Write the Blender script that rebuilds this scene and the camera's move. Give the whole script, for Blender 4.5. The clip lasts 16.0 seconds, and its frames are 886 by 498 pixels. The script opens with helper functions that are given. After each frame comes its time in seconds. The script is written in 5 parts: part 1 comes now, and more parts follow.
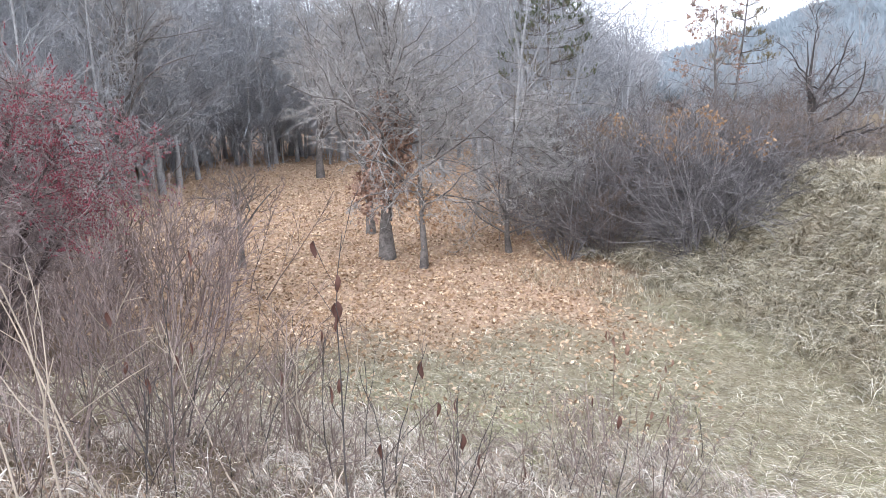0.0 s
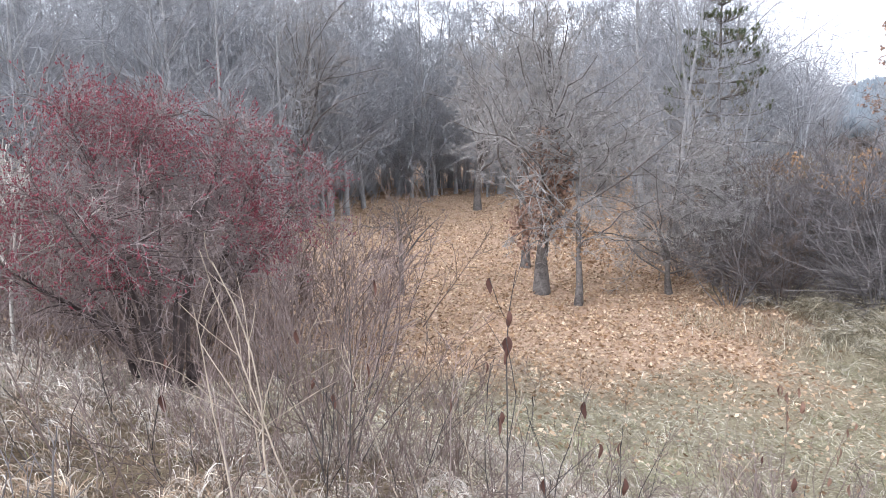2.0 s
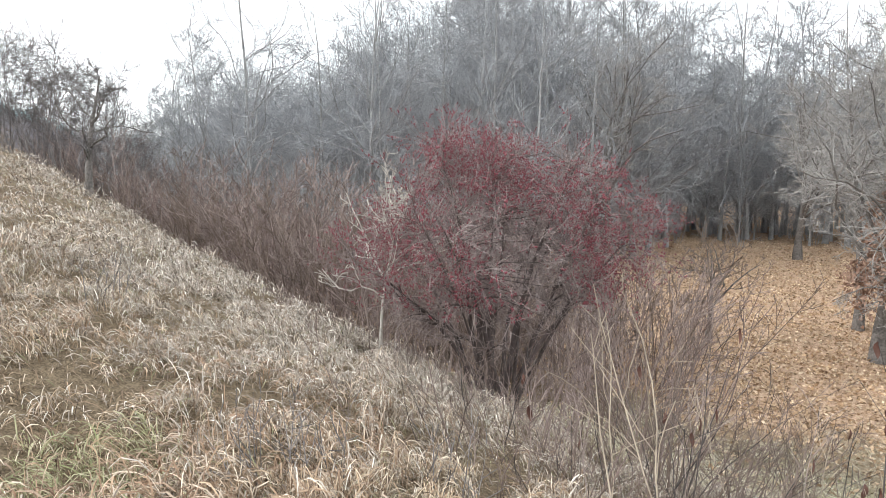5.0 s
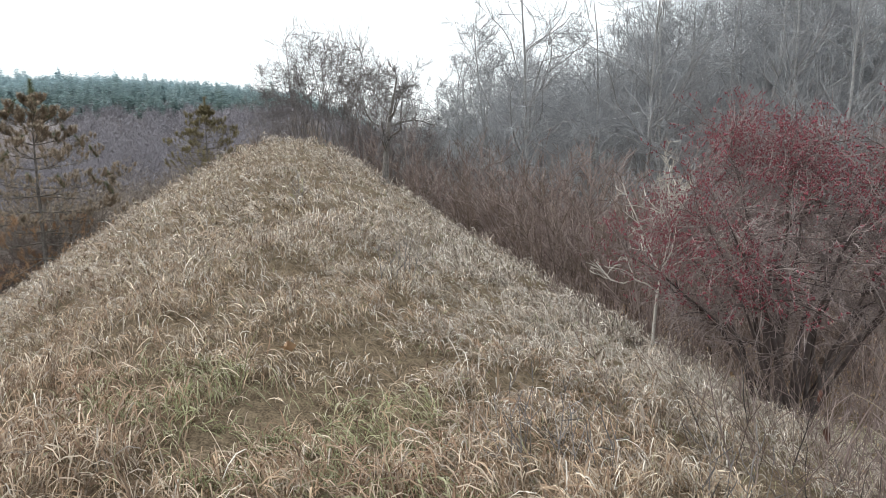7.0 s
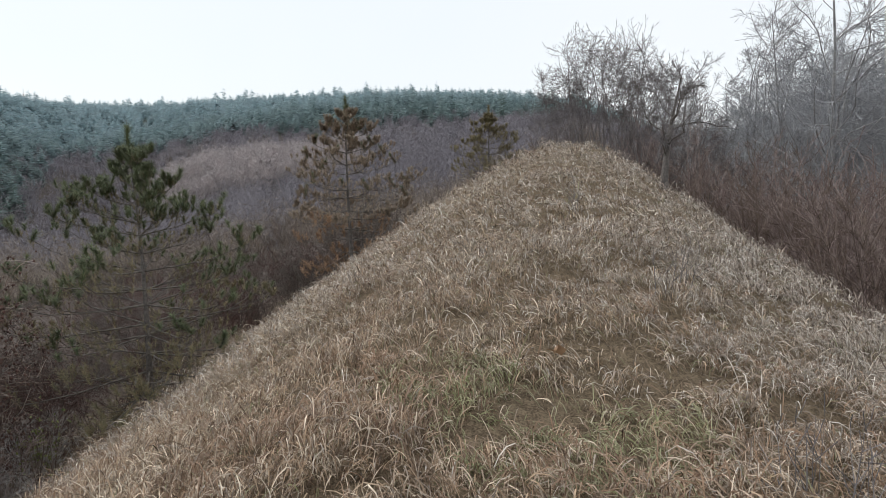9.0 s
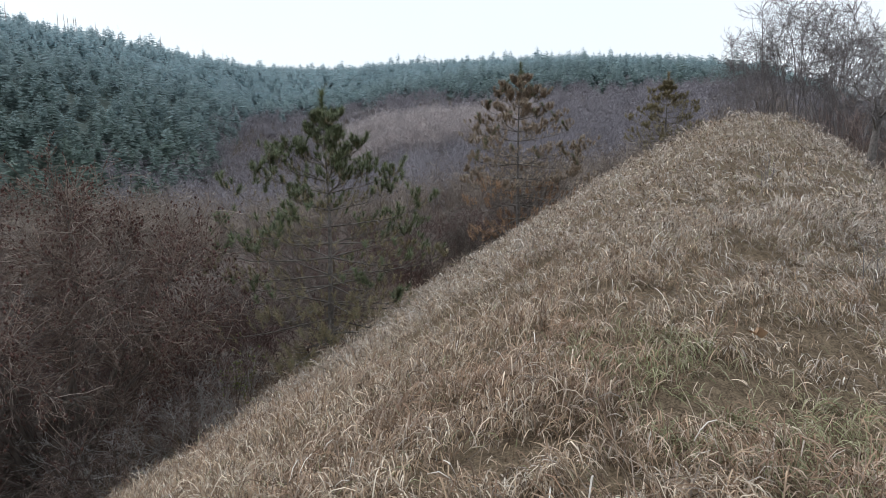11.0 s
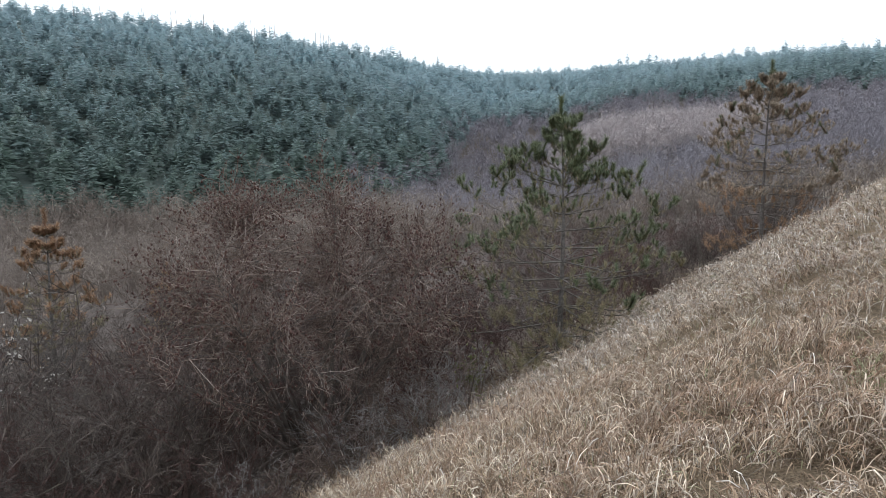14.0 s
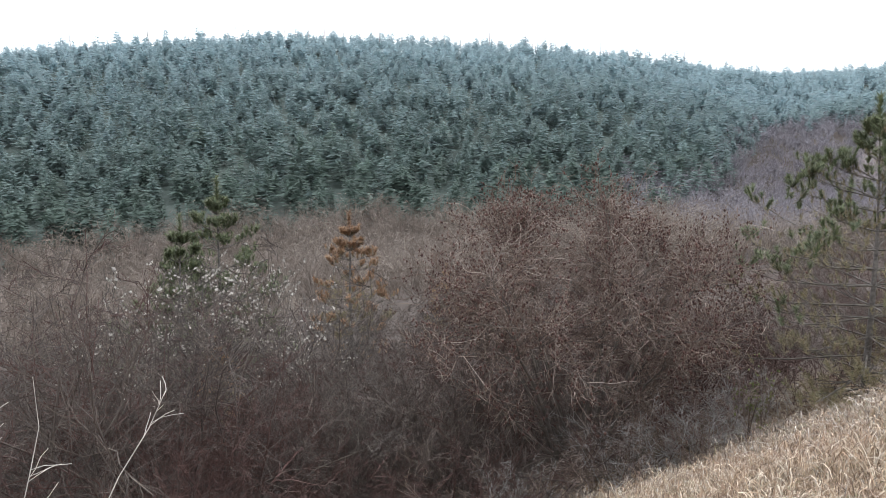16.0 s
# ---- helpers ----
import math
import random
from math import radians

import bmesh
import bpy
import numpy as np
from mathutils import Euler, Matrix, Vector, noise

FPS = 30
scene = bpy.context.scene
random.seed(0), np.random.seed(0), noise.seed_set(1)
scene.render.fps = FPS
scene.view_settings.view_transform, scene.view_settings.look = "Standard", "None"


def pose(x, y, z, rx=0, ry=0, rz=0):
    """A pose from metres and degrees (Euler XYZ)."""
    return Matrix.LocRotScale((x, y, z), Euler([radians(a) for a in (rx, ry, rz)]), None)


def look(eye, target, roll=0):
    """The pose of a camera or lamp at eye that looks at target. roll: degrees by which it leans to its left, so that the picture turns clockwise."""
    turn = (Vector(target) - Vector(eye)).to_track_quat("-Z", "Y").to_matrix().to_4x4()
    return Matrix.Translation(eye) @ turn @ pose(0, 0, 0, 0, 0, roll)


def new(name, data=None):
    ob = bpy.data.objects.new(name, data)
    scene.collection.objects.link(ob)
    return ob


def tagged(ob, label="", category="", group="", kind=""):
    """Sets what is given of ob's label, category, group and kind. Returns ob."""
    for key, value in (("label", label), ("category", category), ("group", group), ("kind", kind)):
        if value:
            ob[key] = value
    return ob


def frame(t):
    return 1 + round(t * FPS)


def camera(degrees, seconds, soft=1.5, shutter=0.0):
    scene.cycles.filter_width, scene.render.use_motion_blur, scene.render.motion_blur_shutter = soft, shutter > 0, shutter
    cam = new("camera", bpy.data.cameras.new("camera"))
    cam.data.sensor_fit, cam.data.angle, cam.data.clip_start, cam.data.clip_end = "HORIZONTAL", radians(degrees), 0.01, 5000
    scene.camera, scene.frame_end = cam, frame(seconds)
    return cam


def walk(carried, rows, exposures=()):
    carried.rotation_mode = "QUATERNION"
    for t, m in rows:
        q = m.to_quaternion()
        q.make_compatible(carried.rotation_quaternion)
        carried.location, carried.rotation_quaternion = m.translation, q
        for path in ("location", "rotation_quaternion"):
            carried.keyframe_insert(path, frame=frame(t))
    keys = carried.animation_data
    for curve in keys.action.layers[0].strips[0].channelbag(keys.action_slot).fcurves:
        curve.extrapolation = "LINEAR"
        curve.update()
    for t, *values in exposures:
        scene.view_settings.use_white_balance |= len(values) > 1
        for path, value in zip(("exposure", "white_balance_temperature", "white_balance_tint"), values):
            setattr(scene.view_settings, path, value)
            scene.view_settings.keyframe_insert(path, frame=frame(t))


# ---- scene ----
PATH = [
    (0.0, (-0.222, 0.746, 1.366), (-0.282, 2.696, 0.928), -1.2),
    (0.5, (-0.214, 0.723, 1.38), (-0.31, 2.68, 0.975), -1.8),
    (1, (-0.223, 0.697, 1.395), (-0.385, 2.661, 1.056), -2.2),
    (1.5, (-0.268, 0.646, 1.412), (-0.593, 2.592, 1.08), -1.9),
    (2, (-0.305, 0.602, 1.424), (-0.793, 2.511, 1.086), -0.9),
    (2.5, (-0.369, 0.548, 1.444), (-1.045, 2.407, 1.152), -0.8),
    (3, (-0.423, 0.495, 1.458), (-1.219, 2.31, 1.189), -0.5),
    (3.5, (-0.48, 0.414, 1.471), (-1.418, 2.159, 1.199), -0.4),
    (6, (-0.576, -0.001, 1.517), (-1.966, 1.417, 1.274), 1.2),
    (6.5, (-0.607, 0.028, 1.512), (-2.127, 1.301, 1.247), 0.6),
    (7, (-0.561, 0.087, 1.534), (-2.279, 1.069, 1.247), 0.1),
    (7.5, (-0.467, 0.082, 1.575), (-2.308, 0.809, 1.288), -0.0),
    (8, (-0.444, 0.075, 1.573), (-2.342, 0.64, 1.295), -0.2),
    (8.5, (-0.49, 0.074, 1.564), (-2.419, 0.511, 1.272), -0.8),
    (9, (-0.491, 0.058, 1.566), (-2.455, 0.313, 1.293), -0.7),
    (9.5, (-0.476, 0.032, 1.573), (-2.452, 0.133, 1.278), -0.8),
    (10, (-0.447, 0.001, 1.584), (-2.422, -0.018, 1.27), -0.2),
    (12.5, (-0.221, -0.402, 1.637), (-2.129, -0.877, 1.274), 1.3),
    (13, (-0.196, -0.415, 1.662), (-2.077, -1.015, 1.34), 1.6),
    (13.5, (-0.127, -0.404, 1.644), (-1.966, -1.116, 1.314), -0.1),
    (14, (-0.074, -0.4, 1.645), (-1.872, -1.199, 1.286), -0.2),
    (14.5, (-0.027, -0.416, 1.647), (-1.757, -1.364, 1.318), 0.7),
    (15, (-0.018, -0.426, 1.624), (-1.622, -1.568, 1.272), 0.9),
    (15.5, (-0.088, -0.414, 1.642), (-1.601, -1.678, 1.305), -0.5),
    (16, (-0.06, -0.429, 1.631), (-1.426, -1.854, 1.308), -1.4),
]
cam = camera(64.9, 16.0, soft=0.8)
walk(cam, [(t, look(eye, target, roll)) for t, eye, target, roll in PATH], exposures=[(0.0, 1.08, 5950, 16), (1.0, 1.06, 5970, 16), (2.0, 1.0, 6000, 17), (3.0, 1.08, 6200, 13), (3.5, 1.05, 6400, 10), (6.0, 0.78, 6450, 10), (7.0, 0.48, 6450, 9), (9.0, -0.03, 6450, 12), (10.0, -0.12, 6300, 12), (12.5, 0.38, 6100, 12), (13.0, 0.40, 6100, 12), (13.5, 0.24, 6100, 12), (14.5, 0.5, 6150, 12), (15.0, 0.58, 6200, 13), (16.0, 0.82, 6300, 14)])

# ---- daylight: a bright overcast sky and a weak, wide sun ----
world = bpy.data.worlds.new("overcast_sky")
scene.world = world
world.use_nodes = True
wn, wl = world.node_tree.nodes, world.node_tree.links
wn.clear()
sky = wn.new("ShaderNodeTexSky")
sky.sky_type, sky.sun_disc, sky.sun_elevation, sky.sun_rotation = "NISHITA", False, radians(32), radians(215)
dim = wn.new("ShaderNodeVectorMath")
dim.operation = "SCALE"
dim.inputs["Scale"].default_value = 0.10
cloud_noise = wn.new("ShaderNodeTexNoise")
cloud_noise.inputs["Scale"].default_value, cloud_noise.inputs["Detail"].default_value = 1.6, 4.0
cloud = wn.new("ShaderNodeValToRGB")
cloud.color_ramp.elements[0].position, cloud.color_ramp.elements[0].color = 0.3, (0.98, 1.05, 1.08, 1)
cloud.color_ramp.elements[1].position, cloud.color_ramp.elements[1].color = 0.75, (1.07, 1.11, 1.12, 1)
blend = wn.new("ShaderNodeMix")
blend.data_type = "RGBA"
blend.inputs["Factor"].default_value = 0.86
back = wn.new("ShaderNodeBackground")
back.inputs["Strength"].default_value = 1.0
wout = wn.new("ShaderNodeOutputWorld")
wl.new(sky.outputs["Color"], dim.inputs[0])
wl.new(cloud_noise.outputs["Fac"], cloud.inputs["Fac"])
wl.new(dim.outputs["Vector"], blend.inputs["A"])
wl.new(cloud.outputs["Color"], blend.inputs["B"])
wl.new(blend.outputs["Result"], back.inputs["Color"])
wl.new(back.outputs["Background"], wout.inputs["Surface"])

sun = new("sun", bpy.data.lights.new("sun", "SUN"))
sun.data.energy, sun.data.angle, sun.data.color = 0.9, radians(25), (1.0, 0.97, 0.93)
sun.matrix_world = look((-12, -17, 14), (0, 0, 0))


# ---- materials ----
def plant_mat(name, colours, rough=0.8, scale=6.0, low=0.65, high=1.2, bump=0.0, by="island", detail=4.0, spec=0.3, patch=None, thin=0.0):
    """Colours picked at random for each piece, with mottling at one scale and, with patch, a second colour in wide patches."""
    m = bpy.data.materials.new(name)
    m.use_nodes = True
    n, l = m.node_tree.nodes, m.node_tree.links
    b = n["Principled BSDF"]
    b.inputs["Roughness"].default_value = rough
    b.inputs["Specular IOR Level"].default_value = spec
    ramp = n.new("ShaderNodeValToRGB")
    ramp.color_ramp.interpolation = "LINEAR"
    while len(ramp.color_ramp.elements) < len(colours):
        ramp.color_ramp.elements.new(0.5)
    for k, c in enumerate(colours):
        ramp.color_ramp.elements[k].position = k / max(1, len(colours) - 1)
        ramp.color_ramp.elements[k].color = (*c, 1)
    co = n.new("ShaderNodeNewGeometry")
    tex = n.new("ShaderNodeTexNoise")
    tex.inputs["Scale"].default_value, tex.inputs["Detail"].default_value = scale, detail
    l.new(co.outputs["Position"], tex.inputs["Vector"])
    if by == "island":
        l.new(co.outputs["Random Per Island"], ramp.inputs["Fac"])
    elif by == "object":
        info = n.new("ShaderNodeObjectInfo")
        l.new(info.outputs["Random"], ramp.inputs["Fac"])
    else:
        wide = n.new("ShaderNodeTexNoise")
        wide.inputs["Scale"].default_value, wide.inputs["Detail"].default_value = by, 6.0
        l.new(co.outputs["Position"], wide.inputs["Vector"])
        stretch = n.new("ShaderNodeMapRange")
        stretch.inputs["From Min"].default_value, stretch.inputs["From Max"].default_value = 0.3, 0.7
        l.new(wide.outputs["Fac"], stretch.inputs["Value"])
        l.new(stretch.outputs["Result"], ramp.inputs["Fac"])
    colour = ramp.outputs["Color"]
    if patch:
        other, size, lo, hi, most = patch
        pt = n.new("ShaderNodeTexNoise")
        pt.inputs["Scale"].default_value, pt.inputs["Detail"].default_value = size, 3.0
        l.new(co.outputs["Position"], pt.inputs["Vector"])
        pr = n.new("ShaderNodeMapRange")
        pr.inputs["From Min"].default_value, pr.inputs["From Max"].default_value, pr.inputs["To Max"].default_value = lo, hi, most
        l.new(pt.outputs["Fac"], pr.inputs["Value"])
        pm = n.new("ShaderNodeMix")
        pm.data_type = "RGBA"
        pm.inputs["B"].default_value = (*other, 1)
        l.new(pr.outputs["Result"], pm.inputs["Factor"])
        l.new(colour, pm.inputs["A"])
        colour = pm.outputs["Result"]
    rng = n.new("ShaderNodeMapRange")
    rng.inputs["From Min"].default_value, rng.inputs["From Max"].default_value = 0.3, 0.7
    rng.inputs["To Min"].default_value, rng.inputs["To Max"].default_value = low, high
    l.new(tex.outputs["Fac"], rng.inputs["Value"])
    mul = n.new("ShaderNodeVectorMath")
    mul.operation = "SCALE"
    l.new(colour, mul.inputs[0])
    l.new(rng.outputs["Result"], mul.inputs["Scale"])
    l.new(mul.outputs["Vector"], b.inputs["Base Color"])
    if bump:
        bp = n.new("ShaderNodeBump")
        bp.inputs["Strength"].default_value, bp.inputs["Distance"].default_value = bump, 0.02
        l.new(tex.outputs["Fac"], bp.inputs["Height"])
        l.new(bp.outputs["Normal"], b.inputs["Normal"])
    if thin:
        # foliage that lets some light through
        tr = n.new("ShaderNodeBsdfTranslucent")
        l.new(mul.outputs["Vector"], tr.inputs["Color"])
        ms = n.new("ShaderNodeMixShader")
        ms.inputs["Fac"].default_value = thin
        l.new(b.outputs["BSDF"], ms.inputs[1])
        l.new(tr.outputs["BSDF"], ms.inputs[2])
        l.new(ms.outputs["Shader"], n["Material Output"].inputs["Surface"])
    return m


M_GRASS = plant_mat("dry_grass", [(0.07, 0.042, 0.026), (0.46, 0.325, 0.21), (0.16, 0.096, 0.06), (0.98, 0.85, 0.67), (0.10, 0.062, 0.038), (0.63, 0.475, 0.32), (0.25, 0.152, 0.095), (0.96, 0.81, 0.63)], 0.7, 8.0, 0.5, 1.3, patch=((0.33, 0.19, 0.12), 0.6, 0.46, 0.64, 0.45))
M_FROST = plant_mat("frosted_grass", [(0.11, 0.08, 0.058), (0.63, 0.54, 0.455), (0.20, 0.15, 0.112), (0.98, 0.91, 0.81), (0.15, 0.11, 0.083), (0.66, 0.56, 0.465), (0.38, 0.295, 0.23)], 0.7, 8.0, 0.55, 1.3)
M_STRAW = plant_mat("straw_grass", [(0.09, 0.07, 0.04), (0.64, 0.57, 0.40), (0.20, 0.165, 0.10), (0.60, 0.53, 0.375), (0.95, 0.89, 0.75), (0.12, 0.095, 0.058), (0.40, 0.34, 0.22)], 0.8, 4.5, 0.5, 1.25, patch=((0.34, 0.25, 0.16), 0.7, 0.52, 0.7, 0.35))
M_GREEN = plant_mat("green_grass", [(0.17, 0.18, 0.08), (0.32, 0.31, 0.165), (0.45, 0.42, 0.27), (0.22, 0.235, 0.11)], 0.7, 6.0, 0.7, 1.25)
M_LITTER = plant_mat("fallen_oak_leaves", [(0.30, 0.19, 0.11), (0.64, 0.47, 0.31), (0.22, 0.135, 0.08), (0.80, 0.64, 0.46), (0.50, 0.335, 0.20), (0.36, 0.24, 0.15)], 0.65, 2.2, 0.72, 1.2)
M_OAKLEAF = plant_mat("withered_oak_leaves", [(0.32, 0.19, 0.135), (0.50, 0.34, 0.255), (0.24, 0.135, 0.095), (0.58, 0.42, 0.33)], 0.7, 12.0)
M_OAKORANGE = plant_mat("orange_oak_leaves", [(0.36, 0.215, 0.12), (0.46, 0.30, 0.18), (0.29, 0.175, 0.10)], 0.7, 12.0)
M_BARK = plant_mat("oak_bark", [(0.13, 0.118, 0.108), (0.22, 0.20, 0.185), (0.10, 0.09, 0.083)], 0.9, 22.0, 0.6, 1.3, 0.9, by=3.0)
M_TWIG = plant_mat("grey_twigs", [(0.34, 0.32, 0.305), (0.50, 0.475, 0.45), (0.24, 0.222, 0.21)], 0.8, 4.0)
# grey bark and twigs of the wood, lightened and blued to paint in haze
M_WOODBARK = plant_mat("hazed_wood_bark", [(0.27, 0.265, 0.265), (0.40, 0.395, 0.39), (0.22, 0.215, 0.215)], 0.9, 12.0, 0.7, 1.2, by=1.0)
M_WOODTWIG = plant_mat("hazed_wood_twigs", [(0.37, 0.375, 0.39), (0.50, 0.505, 0.52), (0.28, 0.285, 0.30)], 0.8, 2.0)
M_BROWNTWIG = plant_mat("brown_twigs", [(0.155, 0.112, 0.09), (0.29, 0.225, 0.185), (0.10, 0.071, 0.058)], 0.8, 3.0)
M_REDTWIG = plant_mat("reddish_shoots", [(0.22, 0.155, 0.14), (0.46, 0.37, 0.335), (0.145, 0.098, 0.088)], 0.8, 3.0)
M_BERRYTWIG = plant_mat("berry_bush_twigs", [(0.27, 0.21, 0.20), (0.45, 0.375, 0.355), (0.19, 0.145, 0.14)], 0.8, 3.0)
M_PURPLETWIG = plant_mat("purple_shoots", [(0.085, 0.046, 0.04), (0.155, 0.088, 0.074), (0.06, 0.033, 0.029)], 0.8, 3.0)
M_DARKTWIG = plant_mat("dark_thicket_twigs", [(0.155, 0.142, 0.142), (0.36, 0.335, 0.33), (0.11, 0.10, 0.10), (0.24, 0.222, 0.222)], 0.85, 3.0)
M_DARKBARK = plant_mat("dark_stems", [(0.07, 0.062, 0.058), (0.12, 0.105, 0.098), (0.05, 0.044, 0.042)], 0.9, 12.0, by=4.0)
M_BERRYBARK = plant_mat("berry_bush_bark", [(0.085, 0.065, 0.062), (0.15, 0.118, 0.11), (0.06, 0.047, 0.044)], 0.85, 10.0, by=3.0)
M_PALETWIG = plant_mat("bleached_twigs", [(0.55, 0.5, 0.44), (0.72, 0.68, 0.62)], 0.8, 6.0)
M_TANTWIG = plant_mat("tan_stems", [(0.40, 0.32, 0.24), (0.54, 0.45, 0.35), (0.33, 0.25, 0.19)], 0.8, 6.0)
M_BERRY = plant_mat("red_berries", [(0.28, 0.06, 0.083), (0.36, 0.098, 0.12), (0.21, 0.048, 0.064)], 0.5, 20.0)
M_DEADLEAF = plant_mat("shrivelled_leaves", [(0.085, 0.042, 0.034), (0.13, 0.062, 0.048), (0.19, 0.10, 0.07)], 0.7, 20.0)
M_YLEAF = plant_mat("ivy_leaves", [(0.16, 0.2, 0.06), (0.28, 0.3, 0.1), (0.1, 0.14, 0.05)], 0.5, 10.0)
M_NEEDLE = plant_mat("pine_needles", [(0.105, 0.14, 0.072), (0.18, 0.215, 0.115), (0.25, 0.265, 0.15), (0.095, 0.12, 0.068)], 0.6, 5.0, thin=0.25)
M_OLDNEEDLE = plant_mat("browned_pine_needles", [(0.27, 0.22, 0.13), (0.36, 0.29, 0.18), (0.24, 0.215, 0.12), (0.20, 0.205, 0.11)], 0.7, 5.0, thin=0.25)
M_TANNEEDLE = plant_mat("tan_pine_needles", [(0.42, 0.335, 0.26), (0.54, 0.44, 0.345), (0.36, 0.285, 0.215), (0.30, 0.26, 0.185)], 0.7, 5.0, thin=0.25)
M_RUSTNEEDLE = plant_mat("rust_pine_needles", [(0.37, 0.225, 0.13), (0.46, 0.30, 0.185), (0.29, 0.18, 0.108)], 0.7, 5.0, thin=0.2)
# base colour pales and contrast drops belt by belt, imitating haze
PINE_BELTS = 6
M_FARPINE = [plant_mat("hazed_hillside_pines", [tuple(f * (a + (b - a) * k / (PINE_BELTS - 1)) for a, b in zip((0.16, 0.212, 0.18), (0.44, 0.545, 0.57))) for f in (0.78 + 0.03 * k, 1.22 - 0.03 * k, 0.92, 1.36 - 0.05 * k)], 0.9, 0.45, 0.82, 1.18, by=0.10, thin=0.3 + 0.04 * k) for k in range(PINE_BELTS)]
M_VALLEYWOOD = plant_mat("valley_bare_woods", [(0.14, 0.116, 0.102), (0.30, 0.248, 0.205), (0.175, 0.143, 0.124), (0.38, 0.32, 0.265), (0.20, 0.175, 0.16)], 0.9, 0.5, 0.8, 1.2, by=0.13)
# purplish bare woods with distance haze mixed into the base colour
M_FARWOOD = plant_mat("hazed_bare_woods", [(0.20, 0.19, 0.212), (0.30, 0.278, 0.298), (0.24, 0.222, 0.243), (0.35, 0.318, 0.328)], 0.9, 0.15, 0.8, 1.15, by=0.03)
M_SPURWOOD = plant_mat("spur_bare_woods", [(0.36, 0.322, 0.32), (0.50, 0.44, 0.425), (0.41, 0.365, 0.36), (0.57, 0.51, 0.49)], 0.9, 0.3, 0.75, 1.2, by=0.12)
M_SCRUBTWIG = plant_mat("scrub_twigs", [(0.10, 0.083, 0.073), (0.21, 0.182, 0.158), (0.07, 0.058, 0.052)], 0.8, 4.0)
# far woods tinted pale blue and made translucent to imitate haze
M_HAZYWOOD = plant_mat("hazed_far_woods", [(0.37, 0.42, 0.455), (0.41, 0.46, 0.495), (0.35, 0.40, 0.435)], 0.9, 0.05, 0.9, 1.08, by=0.02, thin=0.5)
M_PINEBARK = plant_mat("pine_branches", [(0.14, 0.122, 0.108), (0.25, 0.225, 0.20)], 0.85, 8.0, by=4.0)
M_DOMETWIG = plant_mat("russet_bush_twigs", [(0.19, 0.135, 0.11), (0.13, 0.086, 0.07), (0.50, 0.42, 0.36), (0.105, 0.072, 0.06), (0.24, 0.165, 0.132), (0.40, 0.32, 0.26)], 0.8, 2.0)
M_BROWTWIG = plant_mat("dark_brown_shoots", [(0.15, 0.105, 0.092), (0.29, 0.22, 0.195), (0.09, 0.06, 0.053)], 0.8, 4.0)
M_VALLEYTWIG = plant_mat("valley_bush_twigs", [(0.10, 0.08, 0.068), (0.19, 0.152, 0.128), (0.07, 0.055, 0.048)], 0.8, 3.0)
M_CLUMPTWIG = plant_mat("ridge_end_twigs", [(0.19, 0.17, 0.168), (0.30, 0.272, 0.265), (0.13, 0.115, 0.113)], 0.85, 3.0)
M_SEED = plant_mat("dark_seed_heads", [(0.11, 0.06, 0.05), (0.18, 0.10, 0.08), (0.08, 0.045, 0.04)], 0.8, 10.0)
M_SILVER = plant_mat("silvery_seed_tufts", [(0.44, 0.405, 0.355), (0.58, 0.54, 0.48)], 0.8, 6.0)


